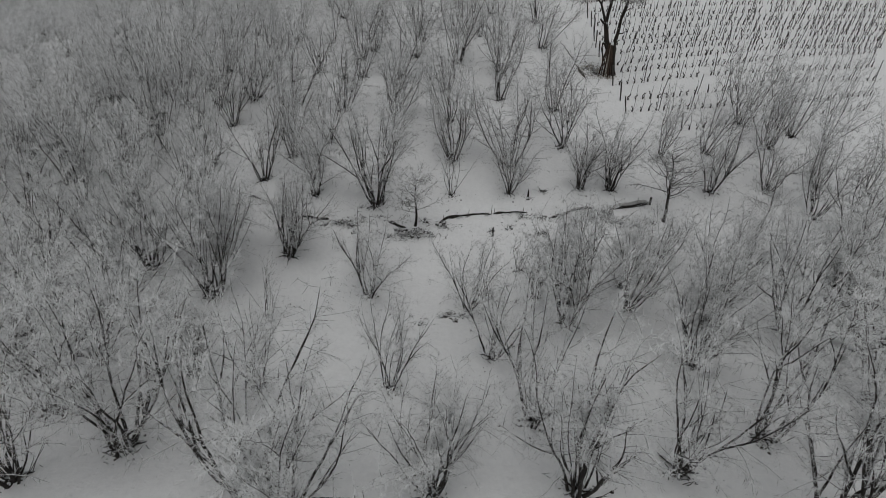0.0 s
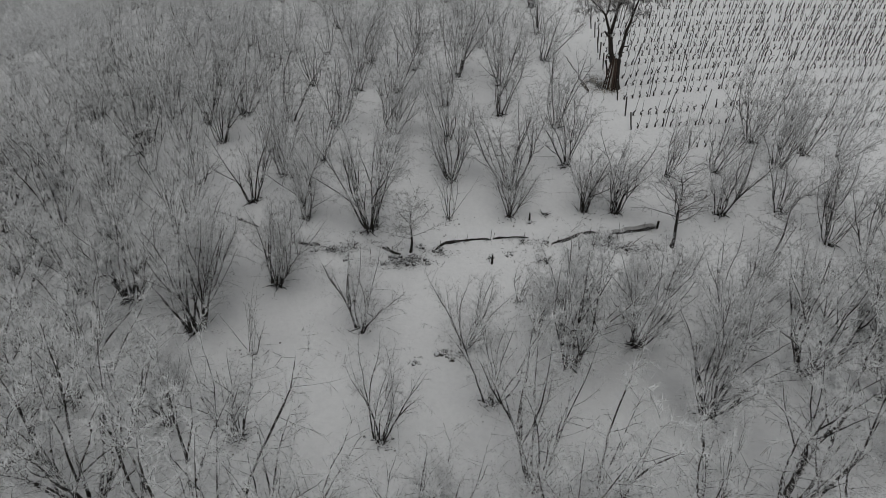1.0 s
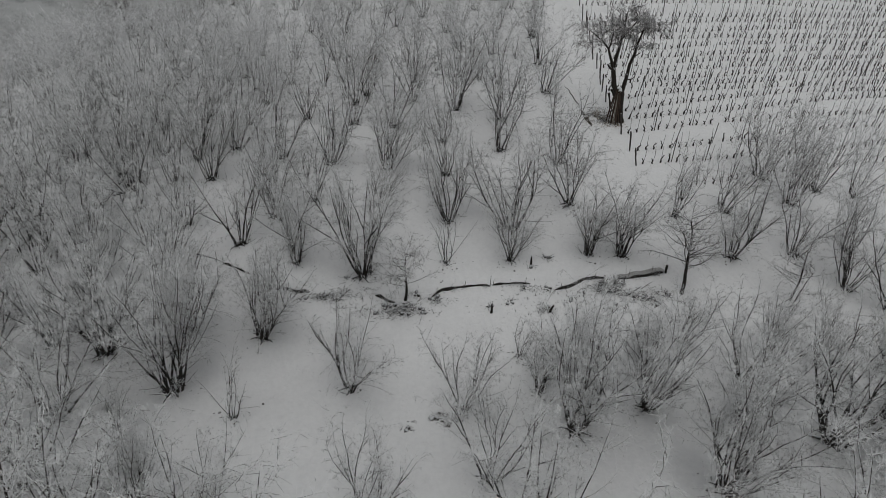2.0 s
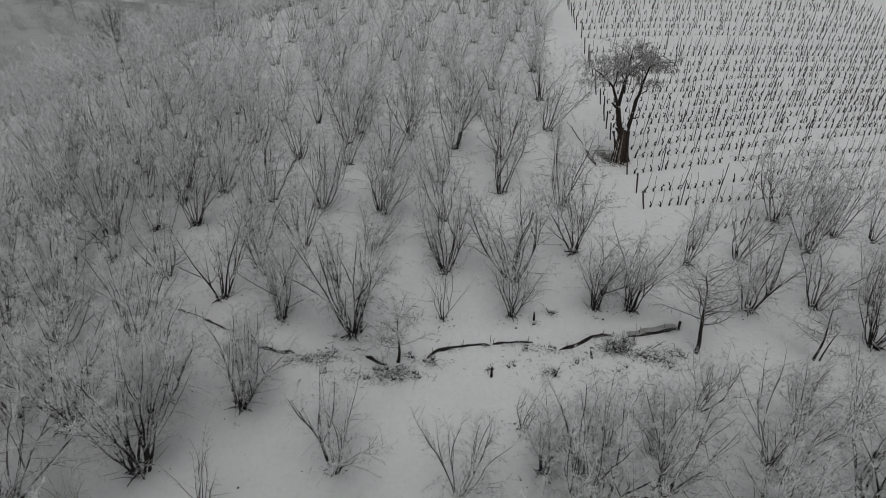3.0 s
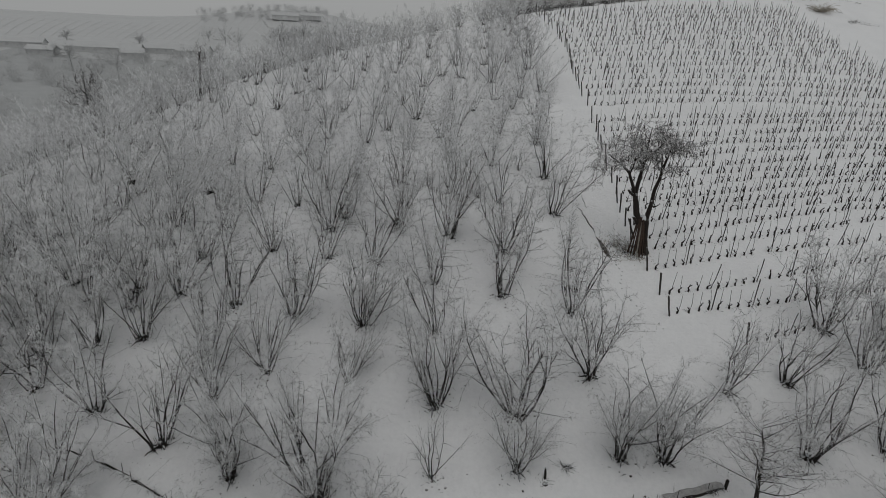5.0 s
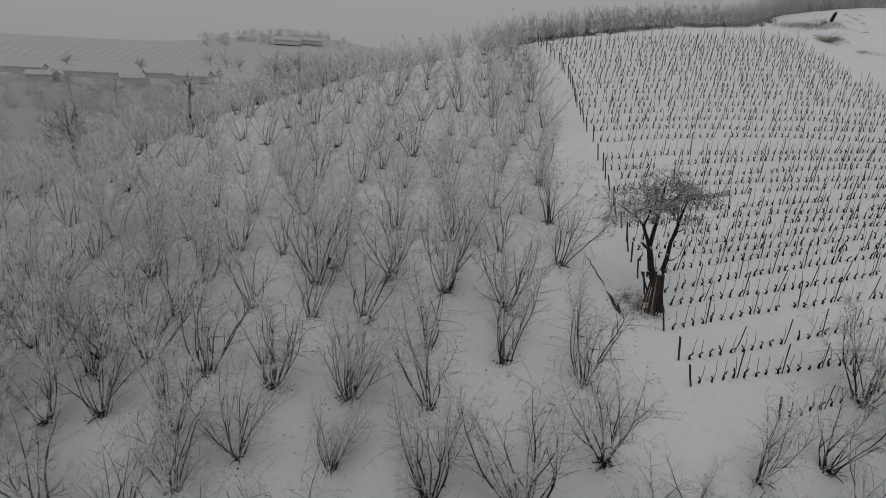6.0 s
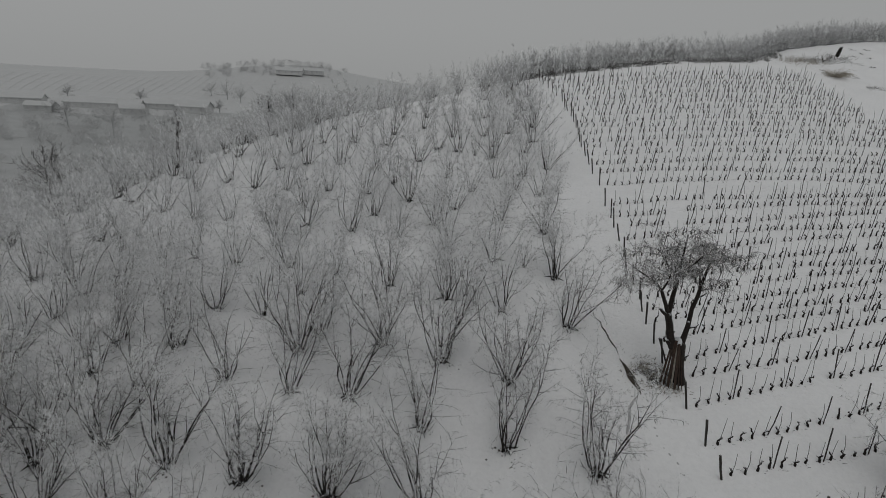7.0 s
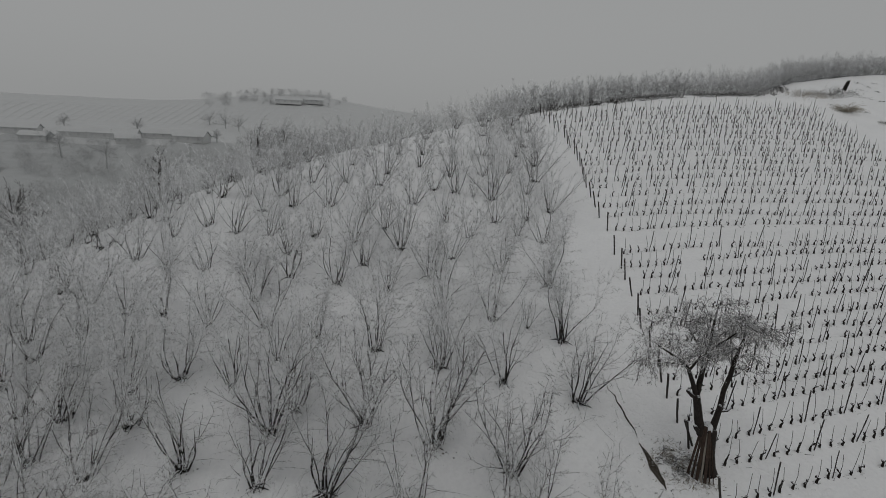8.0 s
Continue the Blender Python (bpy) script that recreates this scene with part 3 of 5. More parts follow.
orchard_line([(12.4, 12.2, 7.1, 6), (12.3, 23.8, 7.5), (18.6, 43.5, 7.0), (19.3, 48.9, 7.6), (21.5, 60.4, 5.8), (22.2, 66.1, 7.0), (20.0, 67.8, 2.6), (23.4, 72.8, 7.6), (24.9, 79.7, 7.3), (22.7, 81.2, 3.3), (24.3, 84.3, 6.2), (26.1, 90.2, 6.3), (27.8, 93.1, 7.7), (25.5, 96.4, 6.1), (27.6, 101.1, 5.7), (29.5, 104.0, 6.6), (28.2, 107.1, 5.5), (28.5, 110.5, 6.1), (29.9, 113.6, 5.2), (31.6, 116.2, 6.8), (30.6, 119.6, 5.3), (31.9, 126.6, 5.6)])
orchard_line([(16.1, 8.6, 7.9), (17.4, 13.4, 7.9, 1), (16.9, 25.0, 6.2), (20.9, 37.7, 5.8), (18.4, 38.0, 5.2), (27.5, 85.7, 6.8), (29.3, 98.0, 6.6), (31.7, 109.9, 6.8)])
orchard_line([(21.2, 23.2, 5.6), (22.0, 30.1, 4.4)])
orchard_line([(24.6, 14.9, 7.9), (25.0, 21.2, 7.3), (29.8, 37.2, 6.3), (27.3, 41.6, 6.0, 15)])
orchard_line([(27.8, 18.4, 7.9), (29.5, 21.0, 7.9), (30.1, 27.7, 5.4), (31.9, 41.9, 6.0)])
orchard_line([(33.0, 19.7, 7.9), (34.0, 26.7, 6.2), (37.4, 33.8, 7.1), (35.1, 37.0, 6.2), (38.6, 42.5, 7.1), (37.7, 45.8, 7.3)])
orchard_line([(37.9, 24.9, 7.3), (39.1, 31.2, 7.9), (40.2, 37.4, 7.2), (42.2, 44.1, 7.8)])
orchard_line([(43.6, 29.6, 7.5), (44.9, 36.4, 7.0), (45.8, 43.5, 7.4)])
orchard_line([(47.7, 29.9, 7.9)])
orchard_line([(-2.9, 12.7, 6.8), (11.4, 27.1, 4.2), (13.3, 26.6, 4.6), (17.5, 18.9, 6.6), (23.7, 25.9, 6.2), (27.4, 28.4, 4.4), (17.8, 27.6, 4.4)])

# bushes of the wood that runs along the crest
for k in range(240):
    u = k / 239
    x = 30.5 + 110 * u + place_rng.uniform(-0.8, 0.8)
    y = float(np.interp(x, CREST_X, CREST_Y)) + (-0.6, 2.2, 6.0)[k % 3] + place_rng.uniform(-0.8, 0.8)
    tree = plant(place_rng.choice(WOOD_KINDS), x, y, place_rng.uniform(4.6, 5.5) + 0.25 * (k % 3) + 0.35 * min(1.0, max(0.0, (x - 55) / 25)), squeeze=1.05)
    tagged(tree, "bare rimed tree in the wood along the crest", "tree", "trees of the wood on the crest")


# ---- single-stemmed young trees beside the terrace edge ----
def young_tree(seed, height, lean, girth, boughs, label):
    """A single crooked trunk with a flat, wide crown of rimed boughs and twigs."""
    rng = random.Random(seed)
    tree = new("young_tree")
    trunk = bend(Vector((0, 0, -0.1)), Vector((lean, 0.3 * lean, 1)), height * 0.85, 11, 0.06, 0.17 if girth > 0.09 else 0.07, rng)
    part("trunk", Tubes().add(trunk, [girth * (1.35 if i == 0 else 1 - 0.8 * i / 11) for i in range(12)], 8).mesh("trunk", STEM), tree, "dark crooked trunk")
    crown = Tubes()
    for k in range(boughs):
        bough = Tubes()
        t = 0.30 + 0.69 * k / (boughs - 1)
        p, d = along(trunk, t)
        way = sideways(d, radians(rng.uniform(50, 82)), rng)
        bp = bend(p, way, height * rng.uniform(0.36, 0.66) * (1.2 - 0.55 * t), 6, rng.uniform(-0.03, 0.08), 0.2, rng)
        rb = girth * rng.uniform(0.22, 0.42)
        bough.add(bp, [rb * (1 - 0.14 * i) for i in range(7)], 4)
        for _ in range(16):
            q, e = along(bp, rng.uniform(0.15, 1))
            sp = bend(q, sideways(e, radians(rng.uniform(30, 80)), rng), rng.uniform(0.3, 0.85), 3, -0.02, 0.2, rng)
            bough.add(sp, [0.013, 0.011, 0.009, 0], 3)
            for _ in range(6):
                q2, e2 = along(sp, rng.uniform(0.1, 0.95))
                crown.add([q2, q2 + sideways(e2, radians(rng.uniform(30, 80)), rng) * rng.uniform(0.1, 0.3)], [0.009, 0], 3)
        part("bough", bough.mesh("bough", BRANCH), tree)
    part("crown", crown.mesh("crown", TWIG), tree, "flat rimed crown of thin twigs")
    return tagged(tree, label, "tree")


for seed, x, y, h, lean, girth, boughs, turn in ((201, 4.4, 35.2, 5.2, 0.0, 0.10, 26, 110), (202, 24.1, 34.1, 6.8, 0.10, 0.14, 40, 20), (203, 32.1, 33.0, 5.4, 0.0, 0.085, 12, 160), (204, 32.5, 32.9, 3.4, 0.0, 0.06, 8, 40)):
    t1 = young_tree(seed, h, lean, girth, boughs, "slim single-stemmed tree with a rimed crown beside the edging")
    t1.matrix_basis = pose(x, y, land(x, y), 0, 0, turn)


# ---- the old pollarded tree at the vineyard's corner ----
def old_tree(x, y):
    rng = random.Random(77)
    tree = new("old_tree")
    base = [Vector(p) for p in ((0.42, 0, -0.4), (0.34, 0, 0.3), (0.22, 0, 1.1), (0.04, 0, 2.0), (-0.15, 0, 2.7), (-0.24, 0.02, 3.15))]
    trunk = Tubes().add(base, [0.6, 0.46, 0.39, 0.38, 0.46, 0.3], 14, cap=True)
    for v in trunk.verts:
        v += Vector((noise.noise(v * 2.1), noise.noise(v * 2.1 + Vector((9, 0, 0))), 0)) * 0.14
    part("trunk", trunk.mesh("trunk", OLD_BARK), tree, "thick furrowed dark trunk")
    limbs = [
        ([(-0.5, 0, 2.5), (-0.75, 0.05, 3.4), (-0.93, 0.1, 4.2), (-1.2, 0.1, 5.05)], [0.34, 0.29, 0.26, 0.24], 0),
        ([(-1.15, 0.1, 4.9), (-1.5, 0.0, 5.6), (-1.78, -0.1, 6.15), (-2.1, -0.15, 6.75), (-2.85, -0.3, 7.4), (-4.3, -0.4, 8.3)], [0.18, 0.15, 0.14, 0.12, 0.10, 0.05], 1),
        ([(-1.15, 0.12, 4.8), (-1.02, 0.2, 5.75), (-0.88, 0.3, 6.5), (-0.8, 0.3, 7.3), (-0.75, 0.35, 8.4), (-0.6, 0.4, 10.3)], [0.2, 0.19, 0.17, 0.14, 0.10, 0.04], 1),
        ([(0.05, -0.05, 2.5), (0.14, -0.1, 3.4), (0.27, -0.15, 4.2), (0.3, -0.15, 5.4), (0.6, -0.1, 6.2), (0.78, 0.0, 7.25), (1.1, 0.1, 8.3), (1.2, 0.1, 8.9)], [0.27, 0.23, 0.19, 0.17, 0.16, 0.13, 0.09, 0.05], 1),
        ([(-2.1, -0.15, 6.7), (-2.3, -0.9, 7.5), (-2.6, -1.6, 8.3)], [0.09, 0.07, 0.04], 1),
        ([(-0.8, 0.3, 7.1), (-1.2, 1.1, 8.1), (-1.6, 1.9, 9.0)], [0.10, 0.07, 0.04], 1),
        ([(-0.8, 0.3, 7.6), (-0.4, -0.5, 8.7), (-0.1, -1.2, 9.6)], [0.09, 0.06, 0.03], 1),
        ([(0.7, -0.05, 6.6), (1.0, 0.8, 7.7), (1.2, 1.5, 8.6)], [0.10, 0.07, 0.04], 1),
        ([(-1.05, 0.1, 4.75), (-1.5, 0.05, 5.0), (-1.9, 0.0, 5.35)], [0.16, 0.13, 0.12], 0),
        ([(0.25, -0.15, 3.9), (0.12, -0.3, 4.3), (0.1, -0.35, 4.55)], [0.15, 0.13, 0.12], 0),
        ([(0.3, -0.15, 4.0), (0.75, -0.2, 4.05), (1.0, -0.2, 4.25)], [0.09, 0.07, 0.05], 0),
        ([(-0.6, 0.0, 2.6), (-0.95, -0.1, 2.95), (-1.1, -0.1, 3.1)], [0.17, 0.15, 0.13], 0),
        ([(0.6, -0.1, 6.2), (0.95, -0.15, 6.3), (1.1, -0.2, 6.5)], [0.08, 0.06, 0.04], 0),
    ]
    crown = Tubes()

    def spray(q, e, length, r, depth):
        """An arching bough that droops at its end, with smaller ones along it."""
        line = bend(q, e, length, 6, -0.085 if depth else -0.06, 0.19, rng)
        crown.add(line, [r * (1 - 0.15 * i) for i in range(7)], 4 if depth else 3)
        for _ in range(9 if depth else 0):
            p, d = along(line, rng.uniform(0.12, 1.0))
            w = (sideways(d, radians(rng.uniform(25, 70)), rng) + Vector((0, 0, 0.1))).normalized()
            spray(p, w, length * rng.uniform(0.28, 0.55), 0.022, 0)
        for _ in range(16):
            p, d = along(line, rng.uniform(0.1, 1.0))
            tw = bend(p, sideways(d, radians(rng.uniform(25, 75)), rng), rng.uniform(0.15, 0.6), 2, -0.25, 0.3, rng)
            crown.add(tw, [0.010, 0.009, 0], 3)

    for pts, radii, leafy in limbs:
        line = [Vector(p) + Vector((rng.uniform(-0.04, 0.04), rng.uniform(-0.05, 0.05), 0)) for p in pts]
        part("limb", Tubes().add(line, [0.85 * r for r in radii], 8, cap=True).mesh("limb", OLD_BARK), tree)
        for k in range((9 if len(pts) > 3 else 6) if leafy else 0):
            p, d = along(line, rng.uniform(0.62, 1.0))
            az = 2.4 * k + rng.uniform(-0.5, 0.5)
            w = (Vector((1.35 * math.cos(az), math.sin(az), rng.uniform(0.1, 0.75))) + 0.3 * d).normalized()
            spray(p, w, rng.uniform(1.2, 2.6), 0.042, 1)
    part("crown", crown.mesh("crown", OLD_TWIG), tree, "dense umbrella of drooping snow-dusted shoots")
    cap = lump("snow_cap", SNOW_CAP, 0.28, 0.1, 5, 3, 9, 0.2)
    c = part("snow_cap", cap, tree, "snow lying in the fork")
    c.location = (-0.2, -0.1, 3.1)
    tree.matrix_basis = pose(x, y, land(x, y), 0, 0, 0)
    return tagged(tree, "old pollarded dark tree with a wide snow-dusted crown", "tree")


OLD_X, OLD_Y = 27.2, 54.9
old_tree(OLD_X, OLD_Y)


def box_mesh(name, sx, sy, sz, mat, bevel=0.01, jitter=0.0, seed=0):
    rng = random.Random(seed)
    bm = bmesh.new()
    bmesh.ops.create_cube(bm, size=1.0)
    for v in bm.verts:
        v.co = Vector((v.co.x * sx, v.co.y * sy, (v.co.z + 0.5) * sz)) + Vector((rng.uniform(-jitter, jitter), rng.uniform(-jitter, jitter), rng.uniform(-jitter, jitter)))
    if bevel:
        bmesh.ops.bevel(bm, geom=bm.edges[:], offset=bevel, segments=1, affect="EDGES")
    me = bpy.data.meshes.new(name)
    bm.to_mesh(me)
    bm.free()
    me.materials.append(mat)
    return me


# boards stacked upright against the old trunk
for k, (dx, dy, ln, wd, pale) in enumerate([(-0.85, -0.35, 3.2, 0.17, 0), (-0.66, -0.55, 3.4, 0.19, 0), (-0.48, -0.7, 3.1, 0.12, 1), (-0.28, -0.8, 3.3, 0.2, 0), (-0.02, -0.85, 2.9, 0.13, 0), (-0.98, -0.1, 2.8, 0.14, 0), (0.24, -0.85, 2.6, 0.1, 0)]):
    px, py = OLD_X + dx, OLD_Y + dy
    foot = Vector((px, py, land(px, py) - 0.05))
    top = Vector((OLD_X - 0.3 + (dx + 0.3) * 0.45, OLD_Y + dy * 0.5, foot.z + ln * 0.95))
    q = (top - foot).to_track_quat("Z", "Y")
    b = new("plank", box_mesh("plank", wd, 0.04, ln, PALE_PLANK if pale else PLANK, 0.008, 0.006, k))
    b.matrix_basis = Matrix.Translation(foot) @ q.to_matrix().to_4x4() @ pose(0, 0, 0, 0, 0, -30 + 11 * k)
    tagged(b, "pale bleached plank leaning on the old tree" if pale else "weathered reddish-brown plank leaning on the old tree", "plank", "planks leaning on the old tree")


# ---- the vineyard ----
# row by row: where a row meets the path, and how far up the slope it lies there and 50 m to the east
END_X_AT = (45, 47.7, 58.3, 64.6, 75.0, 81.1, 90.5, 97.7, 106.7, 117)
END_X = (31.5, 26.4, 27.5, 28.8, 31.1, 32.2, 33.7, 35.4, 36.5, 36.0)
ROW_AT_PATH = [45.2, 47.7, 50.1, 52.5, 54.8, 56.6, 58.3, 60.0, 61.6, 63.1, 64.7, 66.6, 68.6, 70.7, 72.8, 75.0, 77.1, 81.1, 83.7, 86.2, 88.5] + [90.5 + 2.06 * k for k in range(14)]
ROW_AT_50 = [47.8, 50.2, 52.8, 55.4, 57.7, 59.3, 60.8, 62.2, 63.6, 65.0, 66.5, 68.2, 70.0, 71.9, 73.9, 76.0, 78.0, 81.1, 83.7, 86.2, 88.5] + [90.6 + 2.06 * k for k in range(14)]
vr = random.Random(31)


def post_tubes(seed, h, r):
    rng = random.Random(seed)
    pts = [Vector((rng.uniform(-0.02, 0.02), rng.uniform(-0.02, 0.02), -0.3 + (h + 0.3) * i / 4)) for i in range(5)]
    return Tubes().add(pts, [r * rng.uniform(0.9, 1.1) for _ in range(5)], 7, cap=True)


def vine_tubes(seed):
    """A pruned stock: a short crooked stem that bends over along the row and ends in a knob."""
    rng = random.Random(seed)
    t = Tubes()
    h, arm, side = rng.uniform(0.36, 0.56), rng.uniform(0.06, 0.2), rng.choice((-1, 1, 1))
    pts = [Vector((0, 0, -0.12)), Vector((rng.uniform(-0.05, 0.05), 0, h * 0.3)), Vector((-side * rng.uniform(0.02, 0.1), rng.uniform(-0.05, 0.05), h * 0.62)),
           Vector((side * arm * 0.3, rng.uniform(-0.06, 0.06), h * 0.88)), Vector((side * arm * 0.75, rng.uniform(-0.08, 0.08), h * rng.uniform(0.9, 1.15))), Vector((side * arm, rng.uniform(-0.08, 0.08), h * rng.uniform(0.9, 1.35)))]
    t.add(pts, [0.09, 0.075, 0.052, 0.045, 0.055, 0.04], 5, cap=True)
    for _ in range(2):
        q = bend(pts[rng.choice((2, 4, 5))], Vector((rng.uniform(-0.9, 0.9), rng.uniform(-0.4, 0.4), rng.uniform(0.1, 0.8))), rng.uniform(0.08, 0.18), 2, -0.08, 0.25, rng)
        t.add(q, [0.04, 0.034, 0.018], 4, cap=True)
    return t


def stake_tubes(seed):
    rng = random.Random(seed)
    h = rng.uniform(1.2, 1.9)
    pts = [Vector((0.05, 0.03, -0.15)), Vector((0.06 + rng.uniform(-0.05, 0.05), 0.03, h * 0.5)), Vector((0.06 + rng.uniform(-0.14, 0.10), 0.03 + rng.uniform(-0.1, 0.1), h))]
    return Tubes().add(pts, [0.020, 0.018, 0.015], 4, cap=True)


POST_T = [post_tubes(300 + k, h, r) for k, (h, r) in enumerate([(2.0, 0.036), (2.25, 0.04), (1.85, 0.033), (2.15, 0.035)])]
END_POST_T = [post_tubes(320 + k, h, 0.07) for k, h in enumerate([2.0, 1.85, 1.7])]
POSTS, END_POSTS = [t.mesh("vineyard_post", POST) for t in POST_T], [t.mesh("vineyard_post", POST) for t in END_POST_T]
VINE_T = [vine_tubes(400 + k) for k in range(9)]
STAKE_T = [stake_tubes(430 + k) for k in range(8)]
VINE_M = [t.mesh("vine", VINE) for t in VINE_T]
STAKE_M = [t.mesh("stake", STAKE) for t in STAKE_T]
far_vines, far_stakes, far_posts, prunings = Tubes(), Tubes(), Tubes(), Tubes()


def append(dst, src, m):
    o = len(dst.verts)
    dst.verts += [m @ v for v in src.verts]
    dst.faces += [tuple(i + o for i in f) for f in src.faces]


for row, row50 in zip(ROW_AT_PATH, ROW_AT_50):
    x0 = float(np.interp(row, END_X_AT, END_X))
    slope = (row50 - row) / (50 - x0)
    x1 = min(86.0 + vr.uniform(-1, 1), 60 + (row - 50) * 1.0)
    count = int((x1 - x0) / 0.87)
    since = 0
    for k in range(count + 1):
        x = x0 + 0.87 * k + vr.uniform(-0.09, 0.09)
        y = row + slope * (x - x0) + 0.25 * math.sin(x * 0.16 + row) + vr.uniform(-0.07, 0.07)
        if math.hypot(x - OLD_X, y - OLD_Y) < 1.5:
            continue
        z = land(x, y)
        if k == 0:
            p = new("vineyard_post", vr.choice(END_POSTS))
            p.matrix_basis = pose(x, y, z, vr.uniform(-5, 5), vr.uniform(-15, -5), 0)
            tagged(p, "stout dark wooden end post of a vine row", "post", "vineyard posts")
            continue
        since += 1
        if since >= 4 + (vr.random() < 0.35):
            since = 0
            pm = pose(x + 0.3, y, z, vr.uniform(-5, 5), vr.uniform(-3, 10), 0)
            if row > 88:
                append(far_posts, vr.choice(POST_T), pm)
                continue
            p = new("vineyard_post", vr.choice(POSTS))
            p.matrix_basis = pm
            tagged(p, "dark wooden post standing in a vine row", "post", "vineyard posts")
        if vr.random() < 0.06:
            continue
        for _ in range(4):
            px, py = x + vr.uniform(-0.45, 0.45), y + vr.gauss(-0.05, 0.13)
            g = Vector((px, py, land(px, py) - 0.01))
            prunings.add([g, g + Vector((vr.uniform(-0.4, 0.4), vr.uniform(-0.12, 0.12), vr.uniform(0.01, 0.09)))], [vr.uniform(0.012, 0.03), 0.0], 3)
        vm = pose(x, y, z, vr.uniform(-8, 8), vr.uniform(-8, 4)) @ pose(0, 0, 0, 0, 0, vr.uniform(-25, 25) + (180 if vr.random() < 0.5 else 0)) @ Matrix.Diagonal((1, 1, vr.uniform(0.8, 1.2), 1))
        sm = pose(x, y, z, vr.uniform(-5, 5), vr.uniform(-5, 9), 0)
        if row < 62 and x < 42:
            v = new("vine", vr.choice(VINE_M))
            v.matrix_basis = vm
            tagged(v, "pruned dark vine stock in the snow", "vine", "vine stocks")
            if vr.random() < 0.93:
                s = new("stake", vr.choice(STAKE_M))
                s.matrix_basis = sm
                tagged(s, "thin grey stake beside a vine stock", "stake", "thin stakes of the vine rows")
        else:
            append(far_vines, vr.choice(VINE_T), vm)
            if vr.random() < 0.93:
                append(far_stakes, vr.choice(STAKE_T), sm)
tagged(new("vine_stocks", far_vines.mesh("vine_stocks", VINE)), "rows of pruned dark vine stocks up the snowy slope", "vines", kind="stuff")
tagged(new("prunings", prunings.mesh("prunings", BRUSH)), "cut canes and dead grass along the vine rows", "prunings", kind="stuff")
tagged(new("vine_posts", far_posts.mesh("vine_posts", POST)), "dark wooden posts in the upper vine rows", "posts", kind="stuff")
tagged(new("vine_stakes", far_stakes.mesh("vine_stakes", STAKE)), "thin grey stakes in the upper vine rows", "stakes", kind="stuff")


p = new("vineyard_post", END_POSTS[0])
p.matrix_basis = pose(27.6, 56.6, land(27.6, 56.6), 0, -24, 0)
tagged(p, "black wooden post leaning over beside the old tree", "post", "vineyard posts")


# ---- the terrace edging of dark boards ----
EDGE_WEEDS = []


def lo_land(x, y):
    return min(land(x, y - 0.25), land(x, y))


def edging(points, height, thick, label, capped=False, stakes=True, seed=0):
    rng = random.Random(seed)
    mid = points[len(points) // 2]
    thing = new("edging_board")
    thing.matrix_basis = pose(mid[0], mid[1], land(*mid))
    o = Vector((mid[0], mid[1], land(*mid)))
    line = []
    for a, b in zip(points, points[1:]):
        n = max(2, int(math.hypot(b[0] - a[0], b[1] - a[1]) / 0.35))
        line += [(a[0] + (b[0] - a[0]) * i / n, a[1] + (b[1] - a[1]) * i / n) for i in range(n)]
    line.append(points[-1])
    verts, faces = [], []
    for i, (x, y) in enumerate(line):
        h = height * (0.8 + 0.9 * noise.noise(Vector((x * 0.9, y * 0.9, seed * 3.7))) + 0.5 * noise.noise(Vector((x * 2.9, y, seed)))) * (0.35 if i in (0, len(line) - 1) else 1)
        EDGE_WEEDS.append((x, y - 0.2, lo_land(x, y) + h))
        lo = lo_land(x, y)
        sag = 0.16 * noise.noise(Vector((x * 1.3, 3.1, seed)))
        for dy, z in ((-0.16 - thick, lo - 0.1), (-0.16 - thick + 0.03, lo + h), (-0.16, lo + h + 0.02), (-0.12, lo - 0.1)):
            verts.append(Vector((x, y + dy + sag, z)) - o)
    for i in range(len(line) - 1):
        for k in range(4):
            k2 = (k + 1) % 4
            faces.append((i * 4 + k, i * 4 + k2, i * 4 + 4 + k2, i * 4 + 4 + k))
    faces += [(0, 1, 2, 3), tuple(len(verts) - 4 + k for k in (3, 2, 1, 0))]
    part("board", mesh_from("board", verts, faces, BOARD, False), thing)
    if stakes:
        length = len(line)
        for i in range(rng.randint(0, 2), length, rng.randint(5, 7)):
            x, y = line[i]
            s = Tubes().add([Vector((x, y - 0.22, land(x, y) - 0.3)) - o, Vector((x + rng.uniform(-0.05, 0.05), y - 0.22, land(x, y) + rng.uniform(0.45, 0.8))) - o], [0.022, 0.016], 5, cap=True)
            part("stake", s.mesh("stake", BOARD), thing, "thin dark stake")
    if capped:
        cv, cf = [], []
        for i, (x, y) in enumerate(line):
            z = lo_land(x, y) + height * (0.8 + 0.9 * noise.noise(Vector((x * 0.9, y * 0.9, seed * 3.7)))) * (0.35 if i in (0, len(line) - 1) else 1)
            for dy, dz in ((-0.28, 0.03), (-0.25, 0.11), (0.0, 0.16), (0.12, 0.10), (0.25, -0.25)):
                cv.append(Vector((x, y + dy, z + dz)) - o)
        for i in range(len(line) - 1):
            for k in range(4):
                cf.append((i * 5 + k, i * 5 + 5 + k, i * 5 + 6 + k, i * 5 + k + 1))
        part("frosted_top", mesh_from("frosted_top", cv, cf, BEAM), thing, "grey frosted top")
    return tagged(thing, label, "edging", "pieces of the terrace edging")


